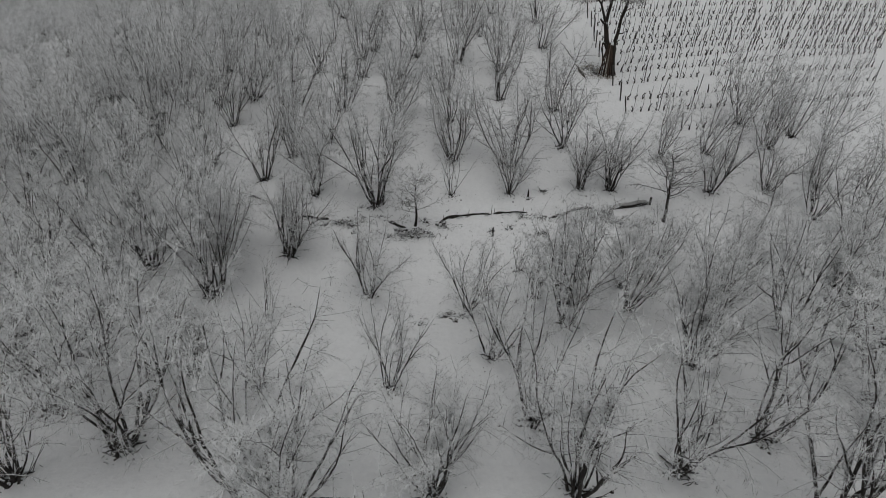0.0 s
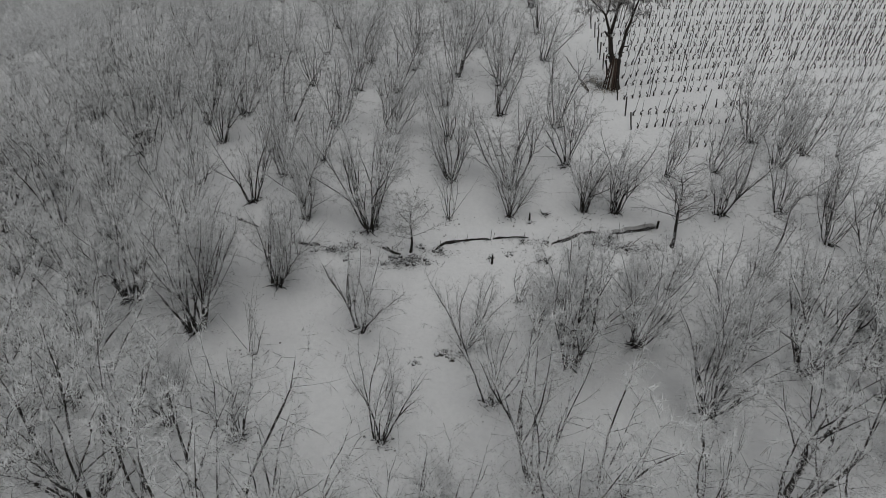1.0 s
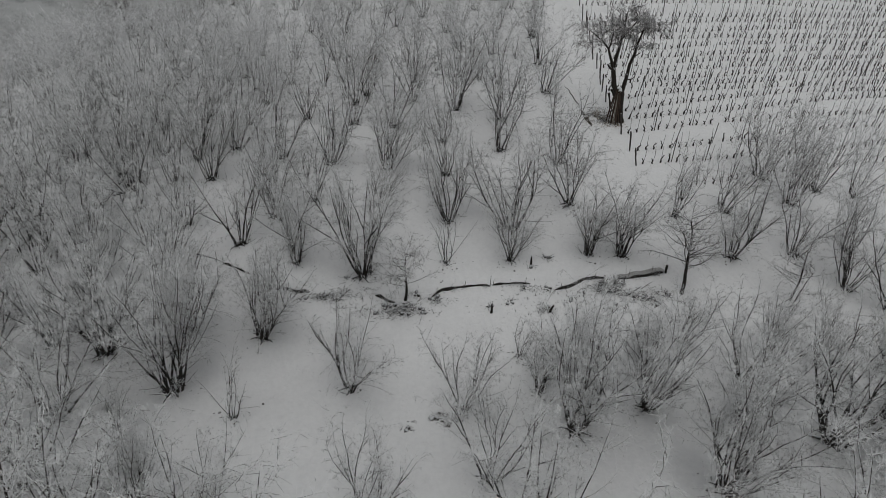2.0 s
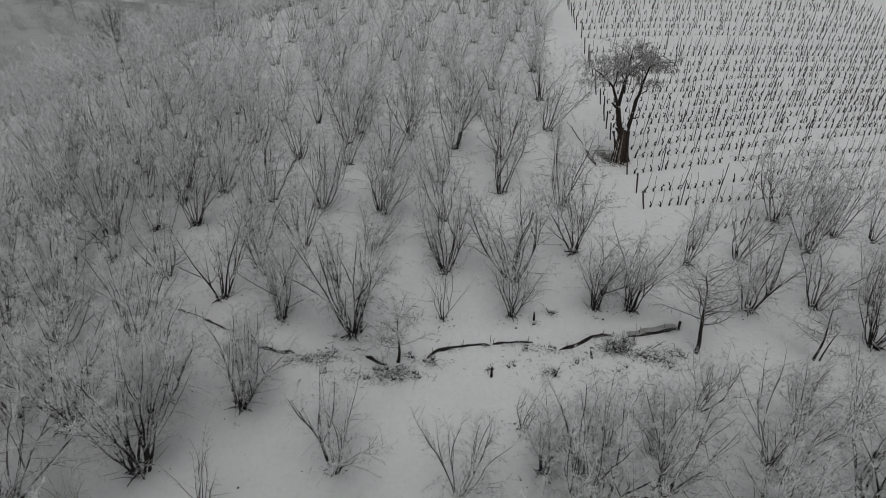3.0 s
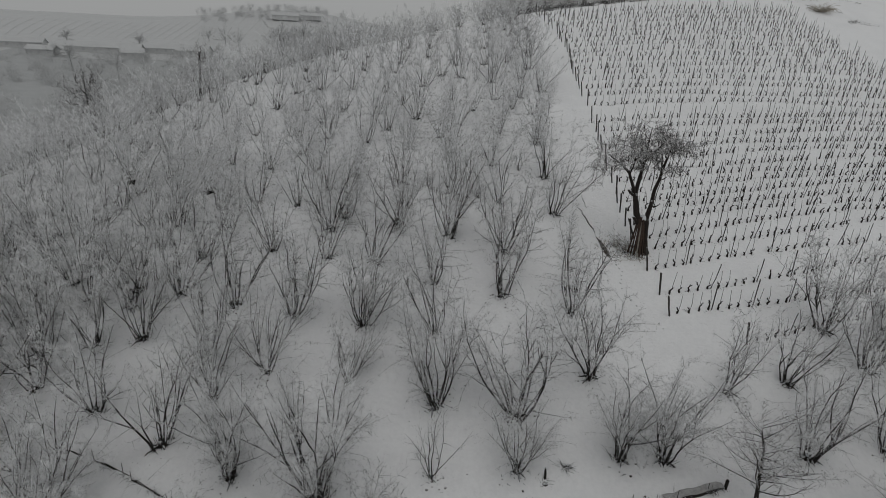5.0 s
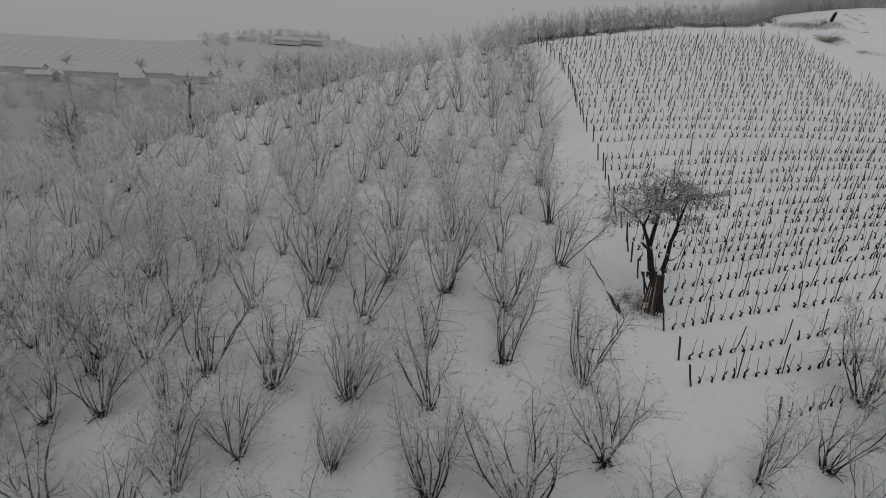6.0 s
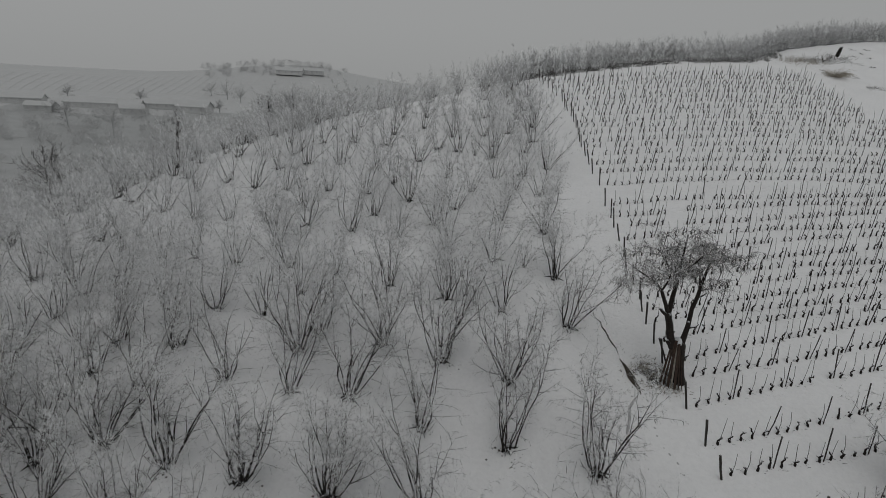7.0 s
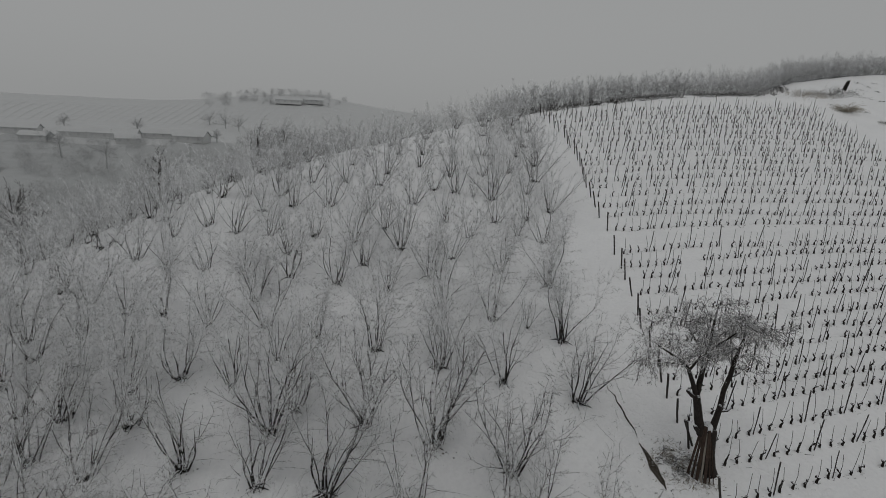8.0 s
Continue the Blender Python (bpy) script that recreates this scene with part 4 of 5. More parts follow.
edging([(-12.5, 42.7), (-11.0, 42.0)], 0.12, 0.05, "low dark edging board mostly buried in snow", seed=1, stakes=False)
edging([(-10.6, 41.8), (-9.8, 41.3), (-8.4, 40.5)], 0.14, 0.05, "low dark edging board mostly buried in snow", seed=2)
edging([(-8.2, 40.3), (-7.4, 39.8), (-6.2, 39.1)], 0.22, 0.06, "dark edging board along the terrace", seed=3)
edging([(-6.0, 38.9), (-4.9, 38.2), (-4.3, 37.7)], 0.16, 0.05, "dark edging board along the terrace", seed=4)
edging([(-4.2, 37.5), (-3.4, 37.1), (-2.0, 36.8)], 0.28, 0.07, "sagging dark edging board along the terrace", seed=5)
edging([(2.4, 35.9), (3.1, 35.4), (3.7, 35.2)], 0.26, 0.07, "short bent dark edging board", seed=6)
edging([(6.2, 35.4), (7.0, 35.9), (9.0, 36.1), (10.4, 36.0)], 0.24, 0.07, "long dark edging board bedded in the snow", seed=7)
edging([(10.6, 36.0), (12.2, 36.0), (13.3, 35.9)], 0.18, 0.05, "low dark edging board along the terrace", seed=8)
edging([(14.9, 35.1), (16.2, 35.4), (17.4, 35.9), (18.8, 36.0)], 0.26, 0.07, "slanting dark edging board with stakes", seed=9)
edging([(19.9, 35.8), (21.8, 35.9), (23.6, 36.1)], 0.34, 0.09, "snow-capped end piece of the terrace edging", True, seed=10)
p = new("edging_post", box_mesh("edging_post", 0.14, 0.14, 0.95, BOARD, 0.015, 0.01))
p.matrix_basis = pose(23.75, 35.95, land(23.75, 35.95) - 0.3, 3, -4, 10)
tagged(p, "squat black post closing the edging", "post")

fringe, fr = Tubes(), random.Random(77)
for x, y, z in EDGE_WEEDS:
    if noise.noise(Vector((x * 0.7, y * 0.7, 5.0))) < -0.05:
        continue
    for _ in range(fr.randint(3, 14)):
        p = Vector((x + fr.uniform(-0.2, 0.2), y + fr.uniform(-0.12, 0.1), z + fr.uniform(-0.14, 0.02)))
        way = Vector((fr.uniform(-0.8, 0.8), fr.uniform(-1.0, 0.1), fr.uniform(-0.2, 0.7)))
        fringe.add(bend(p, way, fr.uniform(0.12, 0.5), 3, -0.35, 0.3, fr), [0.014, 0.012, 0.008, 0], 3)
tagged(new("weed_fringe", fringe.mesh("weed_fringe", BRUSH)), "dead grass hanging over the edging boards", "weeds", kind="stuff")


# ---- brush, clods and bare soil ----
def brush(x, y, rx, ry, n, mat, length, seed, label, category, flat=0.5, name="brush"):
    """A tangle of short dead stalks lying and standing on the snow."""
    rng = random.Random(seed)
    t = Tubes()
    for _ in range(n):
        px, py = x + rx * rng.gauss(0, 0.55), y + ry * rng.gauss(0, 0.6)
        p = Vector((px, py, land(px, py) - 0.03))
        if noise.noise(Vector((px * 1.5, py * 2.2, seed))) < -0.02:
            continue
        g = rng.uniform(0.6, 1.9)
        w = Vector((rng.uniform(-1, 1), rng.uniform(-1, 1), rng.uniform(0, flat)))
        t.add(bend(p, w, rng.uniform(0.4, 1.0) * length, 3, -0.08, 0.3, rng), [0.012 * g, 0.011 * g, 0.008 * g, 0], 3)
    return tagged(new(name, t.mesh(name, mat)), label, category, kind="stuff")


def clods(x, y, rx, ry, n, size, seed, label="dark clods of earth showing through the snow"):
    """Uneven crumbs of earth, half sunk in the snow and half covered by it."""
    rng = random.Random(seed)
    verts, faces = [], []
    for _ in range(n):
        a, r = rng.uniform(0, 6.28), math.sqrt(rng.random())
        px, py = x + rx * r * math.cos(a), y + ry * r * math.sin(a)
        if noise.noise(Vector((px * 1.3, py * 2.4, seed))) < -0.08:
            continue
        s, z = size * (0.22 + 0.9 * rng.random() ** 2), land(px, py)
        o = len(verts)
        for i in range(3):
            for k in range(6):
                w = 2 * math.pi * k / 6
                q = s * (1.15, 0.85, 0.35)[i] * rng.uniform(0.45, 1.45)
                verts.append((px + q * math.cos(w) * 1.4, py + q * math.sin(w), z - 0.05 + s * (0, 0.5, 0.68)[i] * rng.uniform(0.6, 1.2)))
        for i in range(2):
            for k in range(6):
                k2 = (k + 1) % 6
                faces.append((o + i * 6 + k, o + i * 6 + k2, o + i * 6 + 6 + k2, o + i * 6 + 6 + k))
        faces.append(tuple(o + 12 + k for k in range(6)))
    return tagged(new("clods", mesh_from("clods", verts, faces, SOIL_SNOWY, False)), label, "clods", kind="stuff")


clods(4.9, 25.6, 1.5, 0.6, 80, 0.13, 1)
clods(5.6, 27.6, 1.6, 0.9, 14, 0.06, 2)
clods(3.9, 34.0, 2.0, 0.6, 50, 0.09, 3)
clods(0.3, 36.0, 1.8, 0.5, 40, 0.10, 4)
clods(19.2, 34.6, 1.2, 0.6, 26, 0.10, 5)
clods(14.6, 33.4, 4.5, 1.4, 40, 0.06, 6)
clods(21.8, 33.6, 1.6, 0.8, 30, 0.08, 7)
for k in range(9):
    clods(34.5 + 6.2 * k, 80.75, 3.0, 0.25, 22, 0.10, 60 + k, "dark earth showing along the vineyard bank")
clods(12.6, 37.0, 1.2, 0.6, 20, 0.09, 8)
clods(1.0, 37.0, 1.2, 0.8, 26, 0.09, 9)
brush(3.6, 34.4, 2.6, 0.6, 800, BRUSH, 0.6, 11, "dead brush lying round the young tree", "brush")
brush(0.2, 36.2, 2.4, 0.45, 600, BRUSH, 0.55, 12, "dead weeds hanging over the terrace edge", "brush")
brush(18.9, 34.8, 1.2, 0.7, 360, BRUSH, 0.7, 13, "heap of dead brush against the edging", "brush", 1.0)
brush(21.6, 34.1, 1.8, 0.7, 600, BRUSH, 0.5, 14, "dead brush in the snow", "brush")
brush(14.2, 34.2, 4.0, 1.2, 500, BRUSH, 0.35, 15, "scattered dead weeds in the snow", "brush", 0.9)
clods(2.2, 34.7, 1.6, 0.5, 60, 0.09, 41)
clods(5.0, 33.6, 1.8, 0.6, 46, 0.06, 42)
clods(-1.2, 36.3, 1.4, 0.4, 60, 0.09, 43)
clods(17.6, 34.9, 1.6, 0.4, 30, 0.13, 44)
clods(20.6, 34.7, 1.6, 0.5, 60, 0.08, 45)
clods(8.6, 33.9, 2.4, 0.7, 24, 0.09, 46)


def weed_clump(x, y, r, h, n, seed, mat=BRUSH):
    """A ragged clump of dead stalks standing and sagging on a small heap of dark earth."""
    rng = random.Random(seed)
    t = Tubes()
    for k in range(max(3, int(n * 0.07))):
        a, q = rng.uniform(0, 6.28), r * math.sqrt(rng.random())
        px, py, g = x + q * math.cos(a), y + 0.6 * q * math.sin(a), rng.uniform(0.05, 0.15)
        pz = land(px, py)
        t.add([Vector((px, py, pz - 0.08)), Vector((px + rng.uniform(-0.05, 0.05), py, pz + g * 0.5)), Vector((px + rng.uniform(-0.1, 0.1), py, pz + g))], [g * 1.2, g, g * 0.3], 6, cap=True)
    for _ in range(n):
        a, q = rng.uniform(0, 6.28), r * rng.random()
        px, py = x + q * math.cos(a), y + 0.6 * q * math.sin(a)
        p = Vector((px, py, land(px, py) - 0.03))
        w = Vector((0.7 * math.cos(a) + rng.uniform(-0.5, 0.5), 0.7 * math.sin(a) + rng.uniform(-0.5, 0.5), rng.uniform(0.0, 0.9)))
        g = rng.uniform(0.5, 1.7)
        t.add(bend(p, w, h * rng.uniform(0.3, 1.2), 3, -0.15, 0.55, rng), [0.013 * g, 0.012 * g, 0.009 * g, 0], 3)
    return tagged(new("weed_clump", t.mesh("weed_clump", mat)), "ragged clump of dead dark weeds in the snow", "weeds", kind="stuff")


for k, (wx, wy, wr, wh, wn) in enumerate([
        (18.2, 34.7, 0.45, 0.9, 110), (18.8, 34.8, 0.6, 0.6, 130), (20.2, 34.2, 0.5, 0.5, 80), (20.8, 33.8, 0.7, 0.5, 90), (21.5, 33.4, 0.8, 0.45, 90), (22.6, 34.0, 0.5, 0.5, 50),
        (12.9, 35.4, 0.5, 0.45, 70), (14.1, 35.2, 0.55, 0.4, 70), (13.8, 33.4, 0.4, 0.6, 80), (18.2, 33.2, 0.7, 0.3, 60), (16.0, 34.0, 0.35, 0.5, 34),
        (-1.3, 36.2, 0.4, 0.6, 60), (-0.8, 35.95, 0.45, 0.6, 80), (-0.3, 35.8, 0.45, 0.55, 80), (0.25, 36.15, 0.35, 0.6, 60), (0.1, 35.0, 0.45, 0.4, 50), (-2.3, 36.1, 0.35, 0.4, 36),
        (3.1, 34.8, 0.5, 0.4, 60), (3.7, 34.5, 0.6, 0.4, 80), (4.5, 34.3, 0.7, 0.45, 100), (5.4, 34.2, 0.6, 0.4, 70), (6.4, 35.0, 0.55, 0.5, 80), (5.2, 35.5, 0.35, 0.5, 50), (2.5, 34.3, 0.3, 0.35, 24),
        (0.7, 37.5, 0.5, 0.4, 50), (13.6, 37.1, 0.45, 0.35, 46), (15.1, 37.8, 0.3, 0.6, 40), (11.4, 34.3, 0.35, 0.5, 36), (10.0, 34.1, 0.3, 0.4, 26)]):
    weed_clump(wx, wy, wr, wh, wn, 700 + k)
weed_clump(5.4, 25.9, 0.45, 0.4, 60, 760)
weed_clump(6.3, 25.6, 0.4, 0.4, 50, 761)
weed_clump(3.6, 25.2, 0.4, 0.3, 40, 762)
brush(6.6, 34.9, 1.0, 0.4, 160, BRUSH, 0.5, 16, "dead weeds at the foot of the edging", "brush")
for k, (x, y, h) in enumerate([(14.0, 33.2, 0.8), (10.0, 33.5, 0.9), (16.8, 34.2, 0.6), (13.8, 37.4, 0.7)]):
    s = lump("tree_stump", STOOL, 0.085, h * 0.8, 600 + k, 6, 7, 0.3)
    ob = new("tree_stump", s)
    ob.matrix_basis = pose(x, y, land(x, y), vr.uniform(-16, 16), vr.uniform(-18, 18), 40 * k)
    tagged(ob, "small dark stump sticking out of the snow", "stump", "small stumps below the edging")


def strip(name, pts, width, mat, seed, label, category, lift=0.012):
    """A narrow uneven band that follows the ground."""
    rng = random.Random(seed)
    line = []
    for a, b in zip(pts, pts[1:]):
        n = max(2, int(math.hypot(b[0] - a[0], b[1] - a[1]) / 0.22))
        line += [(a[0] + (b[0] - a[0]) * i / n, a[1] + (b[1] - a[1]) * i / n) for i in range(n)]
    verts, faces = [], []
    for i, (x, y) in enumerate(line):
        taper = min(1.0, (i + 1) / 5, (len(line) - i) / 8)
        w = width * taper * (0.6 + 0.5 * rng.random())
        c = 0.12 * noise.noise(Vector((y * 0.8, seed, 0)))
        for f, dz in ((-1.0, 0.0), (-0.5, 0.05), (0.1, 0.03), (0.5, 0.06), (1.0, 0.0)):
            px = x + c + f * w
            verts.append((px, y, max(land(px, y), land(x, y)) + lift + dz * taper * rng.uniform(0.3, 1.2)))
    for i in range(len(line) - 1):
        for k in range(4):
            faces.append((i * 5 + k, i * 5 + k + 1, i * 5 + 6 + k, i * 5 + 5 + k))
    return tagged(new(name, mesh_from(name, verts, faces, mat, False)), label, category, kind="structure")


strip("drain", [(24.38, 53.9), (24.4, 54.4), (24.35, 54.9), (24.3, 55.6), (24.38, 56.5), (24.3, 57.3)], 0.27, SOIL, 3, "narrow dark drain cut through the snow", "drain")
strip("drain", [(24.32, 57.4), (24.4, 58.0), (24.25, 59.0), (24.3, 59.8), (24.2, 60.3), (24.3, 60.7), (24.0, 61.3), (24.25, 62.1)], 0.06, SOIL, 4, "narrow crack in the snow", "drain")
strip("drain", [(24.3, 53.95), (23.7, 53.5), (23.2, 53.0), (22.85, 52.3), (22.3, 51.4), (22.1, 50.6), (22.05, 49.4)], 0.13, GREY_SNOW, 5, "narrow band of greyer snow below the drain", "drain")
clods(24.3, 54.6, 0.3, 0.9, 70, 0.08, 70)
clods(24.32, 56.3, 0.28, 1.0, 70, 0.07, 71)
clods(24.25, 60.2, 0.18, 1.9, 60, 0.05, 72)
# Footprints are not sunk: grey ovals carry the shade of their hollows.
for k, (fx, fy) in enumerate([(24.6, 53.4), (24.7, 53.0), (24.82, 52.7), (24.6, 52.3), (24.4, 51.95), (24.2, 51.5), (24.08, 51.0), (24.12, 50.2), (24.25, 49.7), (24.45, 49.1), (24.43, 48.4), (22.8, 54.35), (23.07, 54.15), (23.35, 53.95), (23.7, 53.8)]):
    q = lump("footprint", GREY_SNOW, 0.1, 0.012, 800 + k, 3, 9, 0.2)
    ob = new("footprint", q)
    ob.matrix_basis = pose(fx, fy, land(fx, fy), 0, 0, 20 + 60 * (k > 10)) @ Matrix.Diagonal((0.8, 1.5, 1, 1))
    tagged(ob, "grey oval footprint beside the drain, its shade put into the colour", "footprint", "footprints on the path")
brush(25.8, 55.5, 1.3, 1.1, 1700, BRUSH, 0.35, 25, "dead dark grass between the drain and the old tree", "grass", 0.7, "grass")
brush(25.7, 55.6, 1.3, 1.1, 1500, STRAW, 0.4, 21, "flattened frosted grass beside the old tree", "grass", 0.9, "grass")
brush(26.6, 54.2, 1.4, 0.6, 500, STRAW, 0.4, 22, "flattened frosted grass at the foot of the old tree", "grass", 0.9, "grass")
brush(26.6, 54.9, 1.0, 0.7, 900, BRUSH, 0.35, 24, "dead dark grass beside the old tree", "grass", 0.7, "grass")
brush(24.6, 56.0, 0.3, 2.4, 160, BRUSH, 0.3, 23, "dead grass along the drain", "grass", 0.8, "grass")

brush(19.1, 34.9, 0.6, 0.4, 420, BRUSH, 1.0, 26, "heap of dead brush against the edging", "brush", 1.3)
clods(21.8, 34.2, 2.0, 0.9, 60, 0.05, 47)
clods(3.2, 34.5, 2.6, 0.6, 70, 0.08, 48)
clods(-0.4, 36.3, 2.4, 0.4, 60, 0.09, 49)
clods(13.0, 34.2, 5.0, 1.2, 90, 0.04, 50)
sticks = random.Random(52)
for k in range(26):
    sx = sticks.choice((sticks.uniform(-2, 7), sticks.uniform(-2, 7), sticks.uniform(16, 24)))
    sy = float(np.interp(sx, EDGE_X, EDGE_Y)) - sticks.uniform(0.3, 2.2)
    arc = bend(Vector((0, 0, -0.05)), Vector((sticks.uniform(-1, 1), sticks.uniform(-1, 1), sticks.uniform(0.2, 0.9))), sticks.uniform(0.6, 1.7), 6, -0.16, 0.22, sticks)
    ob = new("fallen_branch", Tubes().add(arc, [0.026, 0.024, 0.02, 0.017, 0.013, 0.009, 0], 5).mesh("fallen_branch", BRUSH))
    ob.matrix_basis = pose(sx, sy, land(sx, sy))
    tagged(ob, "bent dead branch sticking out of the snow", "branch", "dead branches below the edging")

# ---- on the crest ----
cr = random.Random(12)
t = Tubes()
for k in range(2400):
    x = cr.uniform(34, 92)
    y = float(np.interp(x, CREST_X, CREST_Y)) - 2.9 + cr.uniform(-1.3, 2.2)
    if noise.noise(Vector((x * 0.35, 4.0, 0))) < -0.1:
        continue
    p = Vector((x, y, land(x, y) - 0.05))
    t.add(bend(p, Vector((cr.uniform(-1, 1), cr.uniform(-1, 0.3), cr.uniform(0.2, 1.3))), cr.uniform(0.7, 2.2) * (0.5 + 0.8 * abs(noise.noise(p * 0.25))), 3, -0.1, 0.3, cr), [0.03, 0.026, 0.018, 0], 3)
tagged(new("undergrowth", t.mesh("undergrowth", BRANCH)), "tangled frosted undergrowth along the edge of the wood", "undergrowth", kind="stuff")
for k, (wx, wy, wr) in enumerate([(114.6, 137.4, 1.0), (114.8, 134.9, 0.9), (119.3, 138.3, 0.8), (114.4, 132.3, 0.8), (110.0, 132.2, 0.9), (109.7, 126.3, 0.7), (99.1, 119.2, 0.8), (94.4, 122.2, 0.7)]):
    weed_clump(wx, wy, wr, 0.4, 30, 780 + k)
edge_brush = Tubes()
for k in range(900):
    x = 33.0 + 30 * cr.random() ** 1.5
    y = float(np.interp(x, CREST_X, CREST_Y)) - 3.2 + cr.uniform(-1.0, 1.4)
    if noise.noise(Vector((x * 0.5, 9.0, 0))) < 0.0:
        continue
    p = Vector((x, y, land(x, y) - 0.05))
    edge_brush.add(bend(p, Vector((cr.uniform(-1.5, 1.5), cr.uniform(-1, 0.3), cr.uniform(0.1, 0.9))), cr.uniform(0.7, 2.2), 3, -0.1, 0.3, cr), [0.035, 0.03, 0.02, 0], 3)
tagged(new("cut_branches", edge_brush.mesh("cut_branches", BRUSH)), "dark cut branches lying along the edge of the wood", "branches", kind="stuff")
brush(93.5, 126.5, 5, 1.6, 900, STRAW, 1.5, 34, "frosted dead brush on the snowy rise", "brush", 0.9)
brush(98.5, 127.5, 6, 1.6, 700, BRUSH, 1.5, 31, "thicket of dead brush on the snowy rise", "brush", 1.0)
brush(103, 129.5, 4, 1.5, 300, BRUSH, 1.8, 32, "thicket of dead brush on the snowy rise", "brush", 1.0)
tuft = Tubes()
for k in range(170):
    a = cr.uniform(0, 6.28)
    p = Vector((94.8 + cr.uniform(0, 1.1) * math.cos(a), 118.8 + cr.uniform(0, 0.8) * math.sin(a), land(94.8, 118.8)))
    tuft.add(bend(p, Vector((math.cos(a) * 0.7, math.sin(a) * 0.7, 1.1)), cr.uniform(1.4, 3.4), 6, -0.26, 0.24, cr), [0.035, 0.035, 0.03, 0.03, 0.025, 0.02, 0], 3)
tagged(new("grass_tuft", tuft.mesh("grass_tuft", TUFT)), "large drooping tuft of dry straw-coloured grass", "grass tuft")
brush(99.5, 114.2, 2.6, 0.9, 260, BRUSH, 0.9, 33, "dark patch of dead weeds on the snow", "brush", 0.8)
st = new("tree_stump", lump("tree_stump", STOOL, 0.36, 1.9, 66, 8, 10, 0.35))
st.matrix_basis = pose(105.6, 131.4, land(105.6, 131.4), 6, 14, 0)
tagged(st, "broken dark tree stump on the snowy rise", "stump")


# ---- trees standing on the slope behind the orchard's left edge ----
def round_tree(seed, height, radius, label, bark=OLD_BARK, lace=TWIG, amount=1.0):
    rng = random.Random(seed)
    tree = new("rimed_tree")
    trunk = bend(Vector((0, 0, -0.3)), Vector((0.03, 0, 1)), height - radius, 4, 0.05, 0.05, rng)
    part("trunk", Tubes().add(trunk, [0.3, 0.25, 0.21, 0.18, 0.14], 7, cap=True).mesh("trunk", bark), tree)
    crown = Tubes()
    for k in range(int(60 * amount)):
        p, d = along(trunk, rng.uniform(0.55, 1.0))
        bp = bend(p, sideways(Vector((0, 0, 1)), radians(rng.uniform(10, 105)), rng), rng.uniform(0.7, 1.1) * radius, 5, 0.04, 0.14, rng)
        crown.add(bp, [0.06, 0.05, 0.04, 0.03, 0.022, 0], 4)
        for _ in range(17):
            q, e = along(bp, rng.uniform(0.25, 1))
            sp = bend(q, sideways(e, radians(rng.uniform(25, 70)), rng), rng.uniform(0.5, 1.4), 3, 0.0, 0.16, rng)
            crown.add(sp, [0.024, 0.020, 0.015, 0], 3)
    part("crown", crown.mesh("crown", lace), tree, "rounded rimed crown")
    return tagged(tree, label, "tree")


for seed, x, y, h, r in ((501, -30.5, 93.5, 11.0, 3.6), (502, -9.4, 118.0, 12.5, 3.4), (503, -5.6, 118.5, 10.8, 2.6), (504, -20.0, 105.0, 10.0, 1.9)):
    rt = round_tree(seed, h, r, "rounded bare tree white with rime behind the orchard", lace=OLD_TWIG if seed in (501, 504) else TWIG, amount=0.22 if seed == 504 else 1.0)
    rt.matrix_basis = pose(x, y, land(x, y), 0, 0, seed * 40)

# ---- the far side of the valley ----
fr = random.Random(8)


def farmhouse(x, y, turn, w, d, h, rise, windows=3):
    """A low farm building: plastered walls, a snowy gable roof, windows and a door."""
    house = new("farmhouse")
    house.matrix_basis = pose(x, y, land(x, y) - 0.3, 0, 0, turn)
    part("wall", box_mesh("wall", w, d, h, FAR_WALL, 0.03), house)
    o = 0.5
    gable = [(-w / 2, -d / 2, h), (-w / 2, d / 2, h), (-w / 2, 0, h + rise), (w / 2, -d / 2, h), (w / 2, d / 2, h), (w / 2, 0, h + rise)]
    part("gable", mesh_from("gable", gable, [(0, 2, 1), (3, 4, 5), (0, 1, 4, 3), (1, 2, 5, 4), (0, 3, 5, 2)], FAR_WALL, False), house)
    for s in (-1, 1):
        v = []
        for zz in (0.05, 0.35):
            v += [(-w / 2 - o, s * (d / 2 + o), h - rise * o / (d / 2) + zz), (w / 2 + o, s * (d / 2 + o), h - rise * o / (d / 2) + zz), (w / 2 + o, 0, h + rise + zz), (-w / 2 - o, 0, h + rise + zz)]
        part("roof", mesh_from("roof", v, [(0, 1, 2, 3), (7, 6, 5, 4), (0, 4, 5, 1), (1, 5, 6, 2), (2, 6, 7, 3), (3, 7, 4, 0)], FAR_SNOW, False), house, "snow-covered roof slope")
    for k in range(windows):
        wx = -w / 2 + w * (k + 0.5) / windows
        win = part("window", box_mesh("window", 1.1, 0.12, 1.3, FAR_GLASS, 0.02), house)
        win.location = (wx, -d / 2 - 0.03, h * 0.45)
    return tagged(house, "long low farmhouse under a snowy roof across the valley", "house", "farm buildings across the valley")


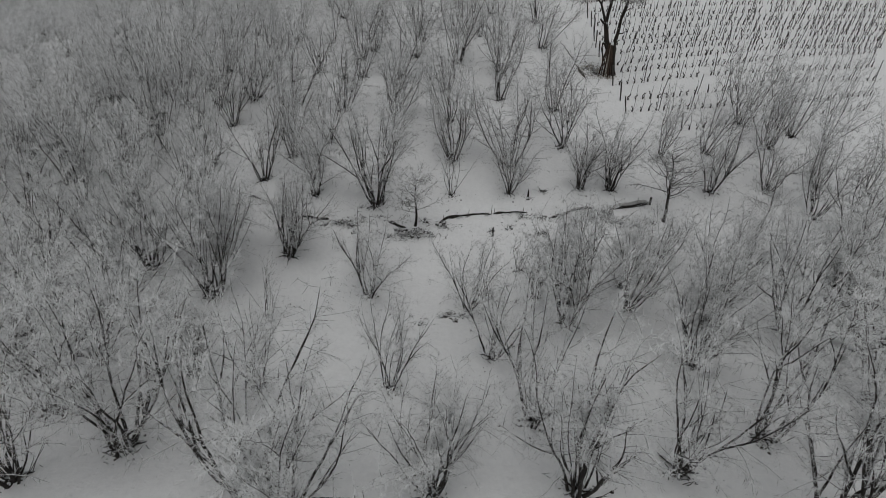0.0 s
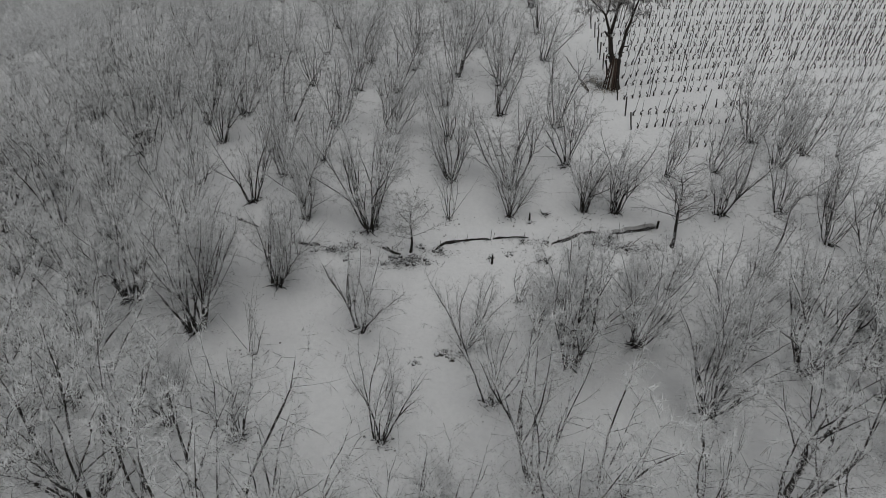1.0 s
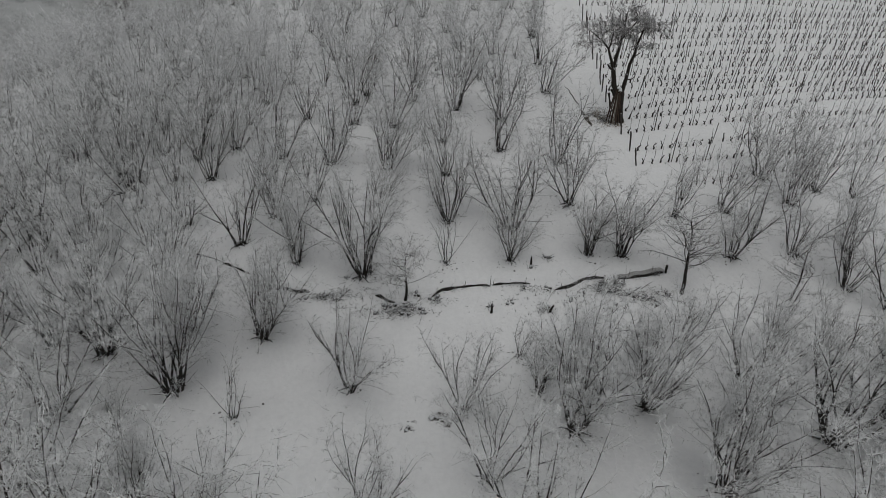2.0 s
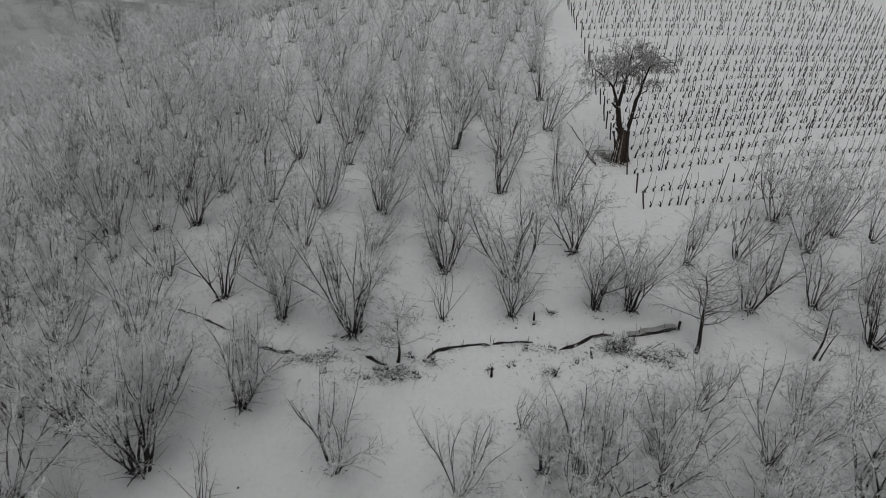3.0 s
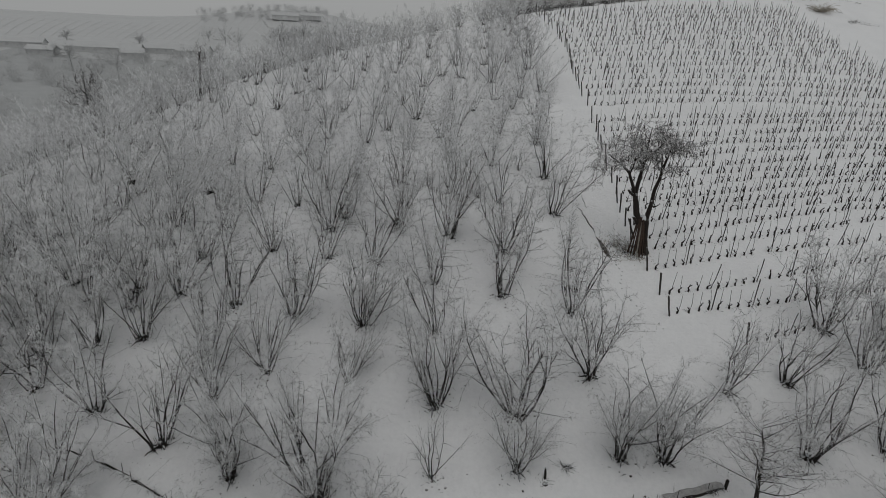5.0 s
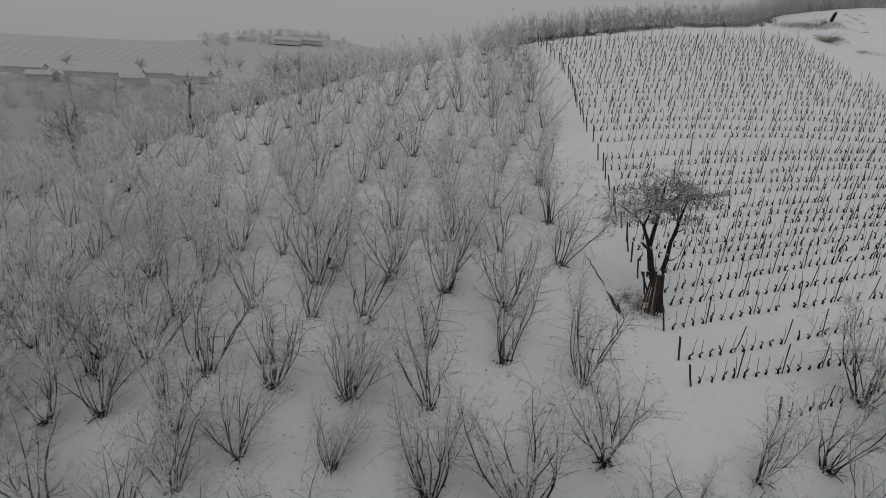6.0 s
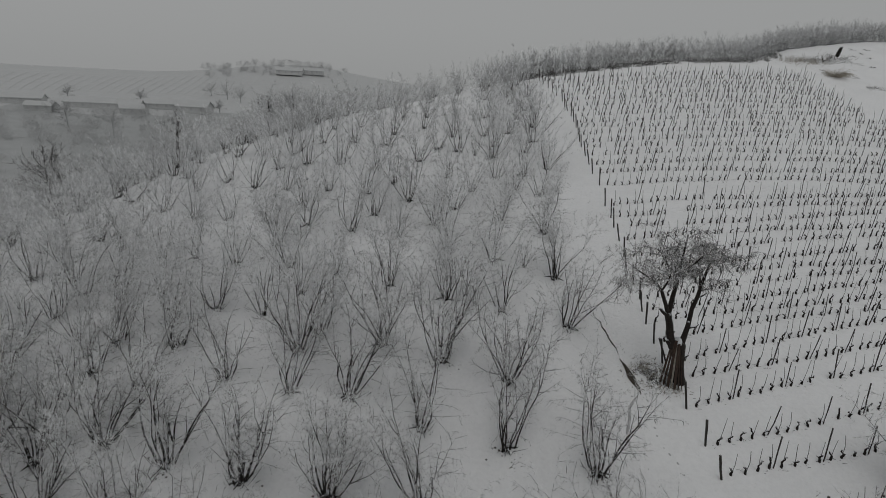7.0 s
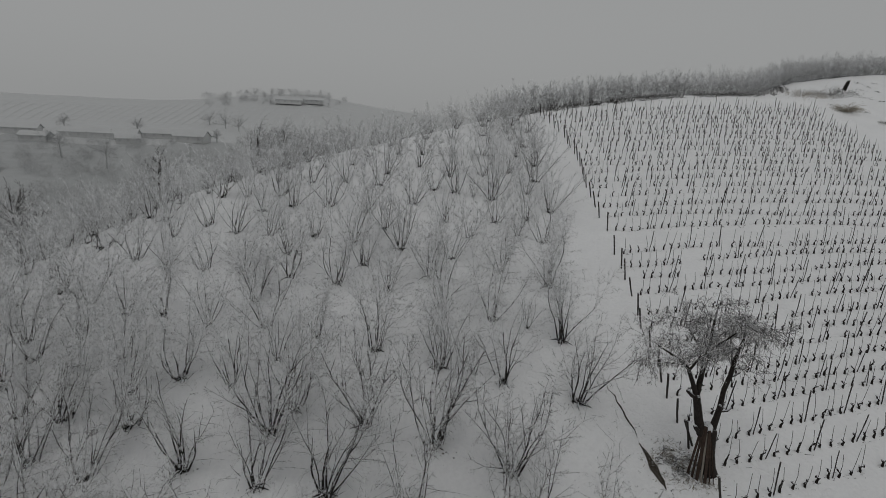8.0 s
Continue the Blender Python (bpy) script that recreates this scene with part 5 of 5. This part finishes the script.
for args in ((-72, 296, -8, 14, 8, 3.0, 2.4, 3), (-108, 289, 6, 30, 7, 2.6, 1.8, 6), (-140, 283, 10, 20, 7, 2.6, 1.6, 4), (-88, 301, 14, 15, 7, 2.4, 1.8, 4), (-94, 281, 25, 9, 6, 2.4, 1.6, 3), (-124, 270, 0, 10, 6, 2.4, 1.4, 3),
             (-47, 440, 5, 18, 8, 3, 2.0, 4), (-30, 447, 10, 14, 7, 2.8, 1.8, 4)):
    farmhouse(*args)
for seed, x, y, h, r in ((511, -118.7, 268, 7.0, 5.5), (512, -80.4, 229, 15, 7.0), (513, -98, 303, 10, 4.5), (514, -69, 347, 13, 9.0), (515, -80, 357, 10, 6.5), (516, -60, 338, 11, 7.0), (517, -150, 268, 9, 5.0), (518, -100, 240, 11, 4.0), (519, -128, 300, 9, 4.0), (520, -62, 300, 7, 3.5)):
    rt = round_tree(seed, h, r, "bare tree near the farm buildings, mist greyed into its colour", FAR_TREE, FAR_TREE, 0.5)
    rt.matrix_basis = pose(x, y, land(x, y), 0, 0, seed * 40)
# Mostly added trees: their soft grey mass stands in for the valley mist.
far = Tubes()
for k in range(810):
    if k < 600:
        a, r = radians(fr.uniform(94, 142)), fr.uniform(118, 232)
    elif k < 680:
        a, r = radians(fr.uniform(104, 138)), fr.uniform(236, 262)
    else:
        a, r = radians(fr.uniform(91, 105)), fr.uniform(400, 450)
    x, y = r * math.cos(a), 40 + r * math.sin(a)
    if y < np.interp(x, CREST_X, CREST_Y) + 14:
        continue
    z = land(x, y)
    h = fr.uniform(3.5, 8.5)
    for _ in range(60):
        t = fr.random()
        q = Vector((x + fr.gauss(0, 0.9), y + fr.gauss(0, 0.9), z - 0.3 + 0.55 * h * t))
        w = Vector((fr.uniform(-1, 1), fr.uniform(-1, 1), fr.uniform(0.1, 1.4))).normalized()
        far.add([q, q + w * h * fr.uniform(0.15, 0.4)], [0.045, 0.0], 3)
tagged(new("far_wood", far.mesh("far_wood", FAR_WOOD)), "woodland spread over the valley, greyed to stand in for mist", "woodland", kind="stuff")
fv = Tubes()
for k in range(64):
    a0 = radians(98 + k * 0.8)
    pts = []
    for i in range(9):
        r = 322 + 12 * i
        x, y = r * math.cos(a0 - 0.0006 * (r - 322)), 40 + r * math.sin(a0)
        pts.append(Vector((x, y, land(x, y) + 0.15)))
    fv.add(pts, [0.05] * 9, 3)
tagged(new("far_vineyard", fv.mesh("far_vineyard", FAR_ROW)), "vine rows on the opposite snowy slope, haze paled into their colour", "vineyard", kind="stuff")

# ---- fallen twigs round the bushes ----
lr = random.Random(99)
litter = Tubes()
for ob in [o for o in scene.objects if o.name.startswith("hazel_bush")]:
    bx, by = ob.matrix_basis.translation.x, ob.matrix_basis.translation.y
    if by > 64 or not -30 < bx < 42:
        continue
    for _ in range(lr.randint(6, 22)):
        a, r = lr.uniform(0, 6.28), abs(lr.gauss(0.3, 0.55))
        q = Vector((bx + r * math.cos(a), by + r * math.sin(a), 0))
        q.z = land(q.x, q.y) + 0.012
        w = Vector((lr.uniform(-1, 1), lr.uniform(-1, 1), lr.uniform(0.0, 0.5))).normalized()
        litter.add([q, q + w * lr.uniform(0.12, 0.45)], [0.028, 0.0], 3)
crumbs = Tubes()
for ob in [o for o in scene.objects if o.name.startswith("hazel_bush")]:
    bx, by = ob.matrix_basis.translation.x, ob.matrix_basis.translation.y
    if by > 60 or not -12 < bx < 36:
        continue
    for _ in range(lr.randint(6, 40)):
        q = Vector((bx + lr.gauss(0, 0.65), by - 0.25 + lr.gauss(0, 0.5), 0))
        g = 0.012 + 0.055 * lr.random() ** 2
        q.z = land(q.x, q.y) - 0.03
        crumbs.add([q, q + Vector((lr.uniform(-0.03, 0.03), lr.uniform(-0.03, 0.03), g * 0.7)), q + Vector((lr.uniform(-0.06, 0.06), 0, g + 0.02))], [g * 1.4, g, g * 0.3], 5, cap=True)
tagged(new("earth_crumbs", crumbs.mesh("earth_crumbs", SOIL_SNOWY)), "crumbs of dark earth and dead leaves round the hazel stools", "earth", kind="stuff")
tagged(new("fallen_twigs", litter.mesh("fallen_twigs", BRUSH)), "dark fallen twigs on the snow round the bushes", "twigs", kind="stuff")
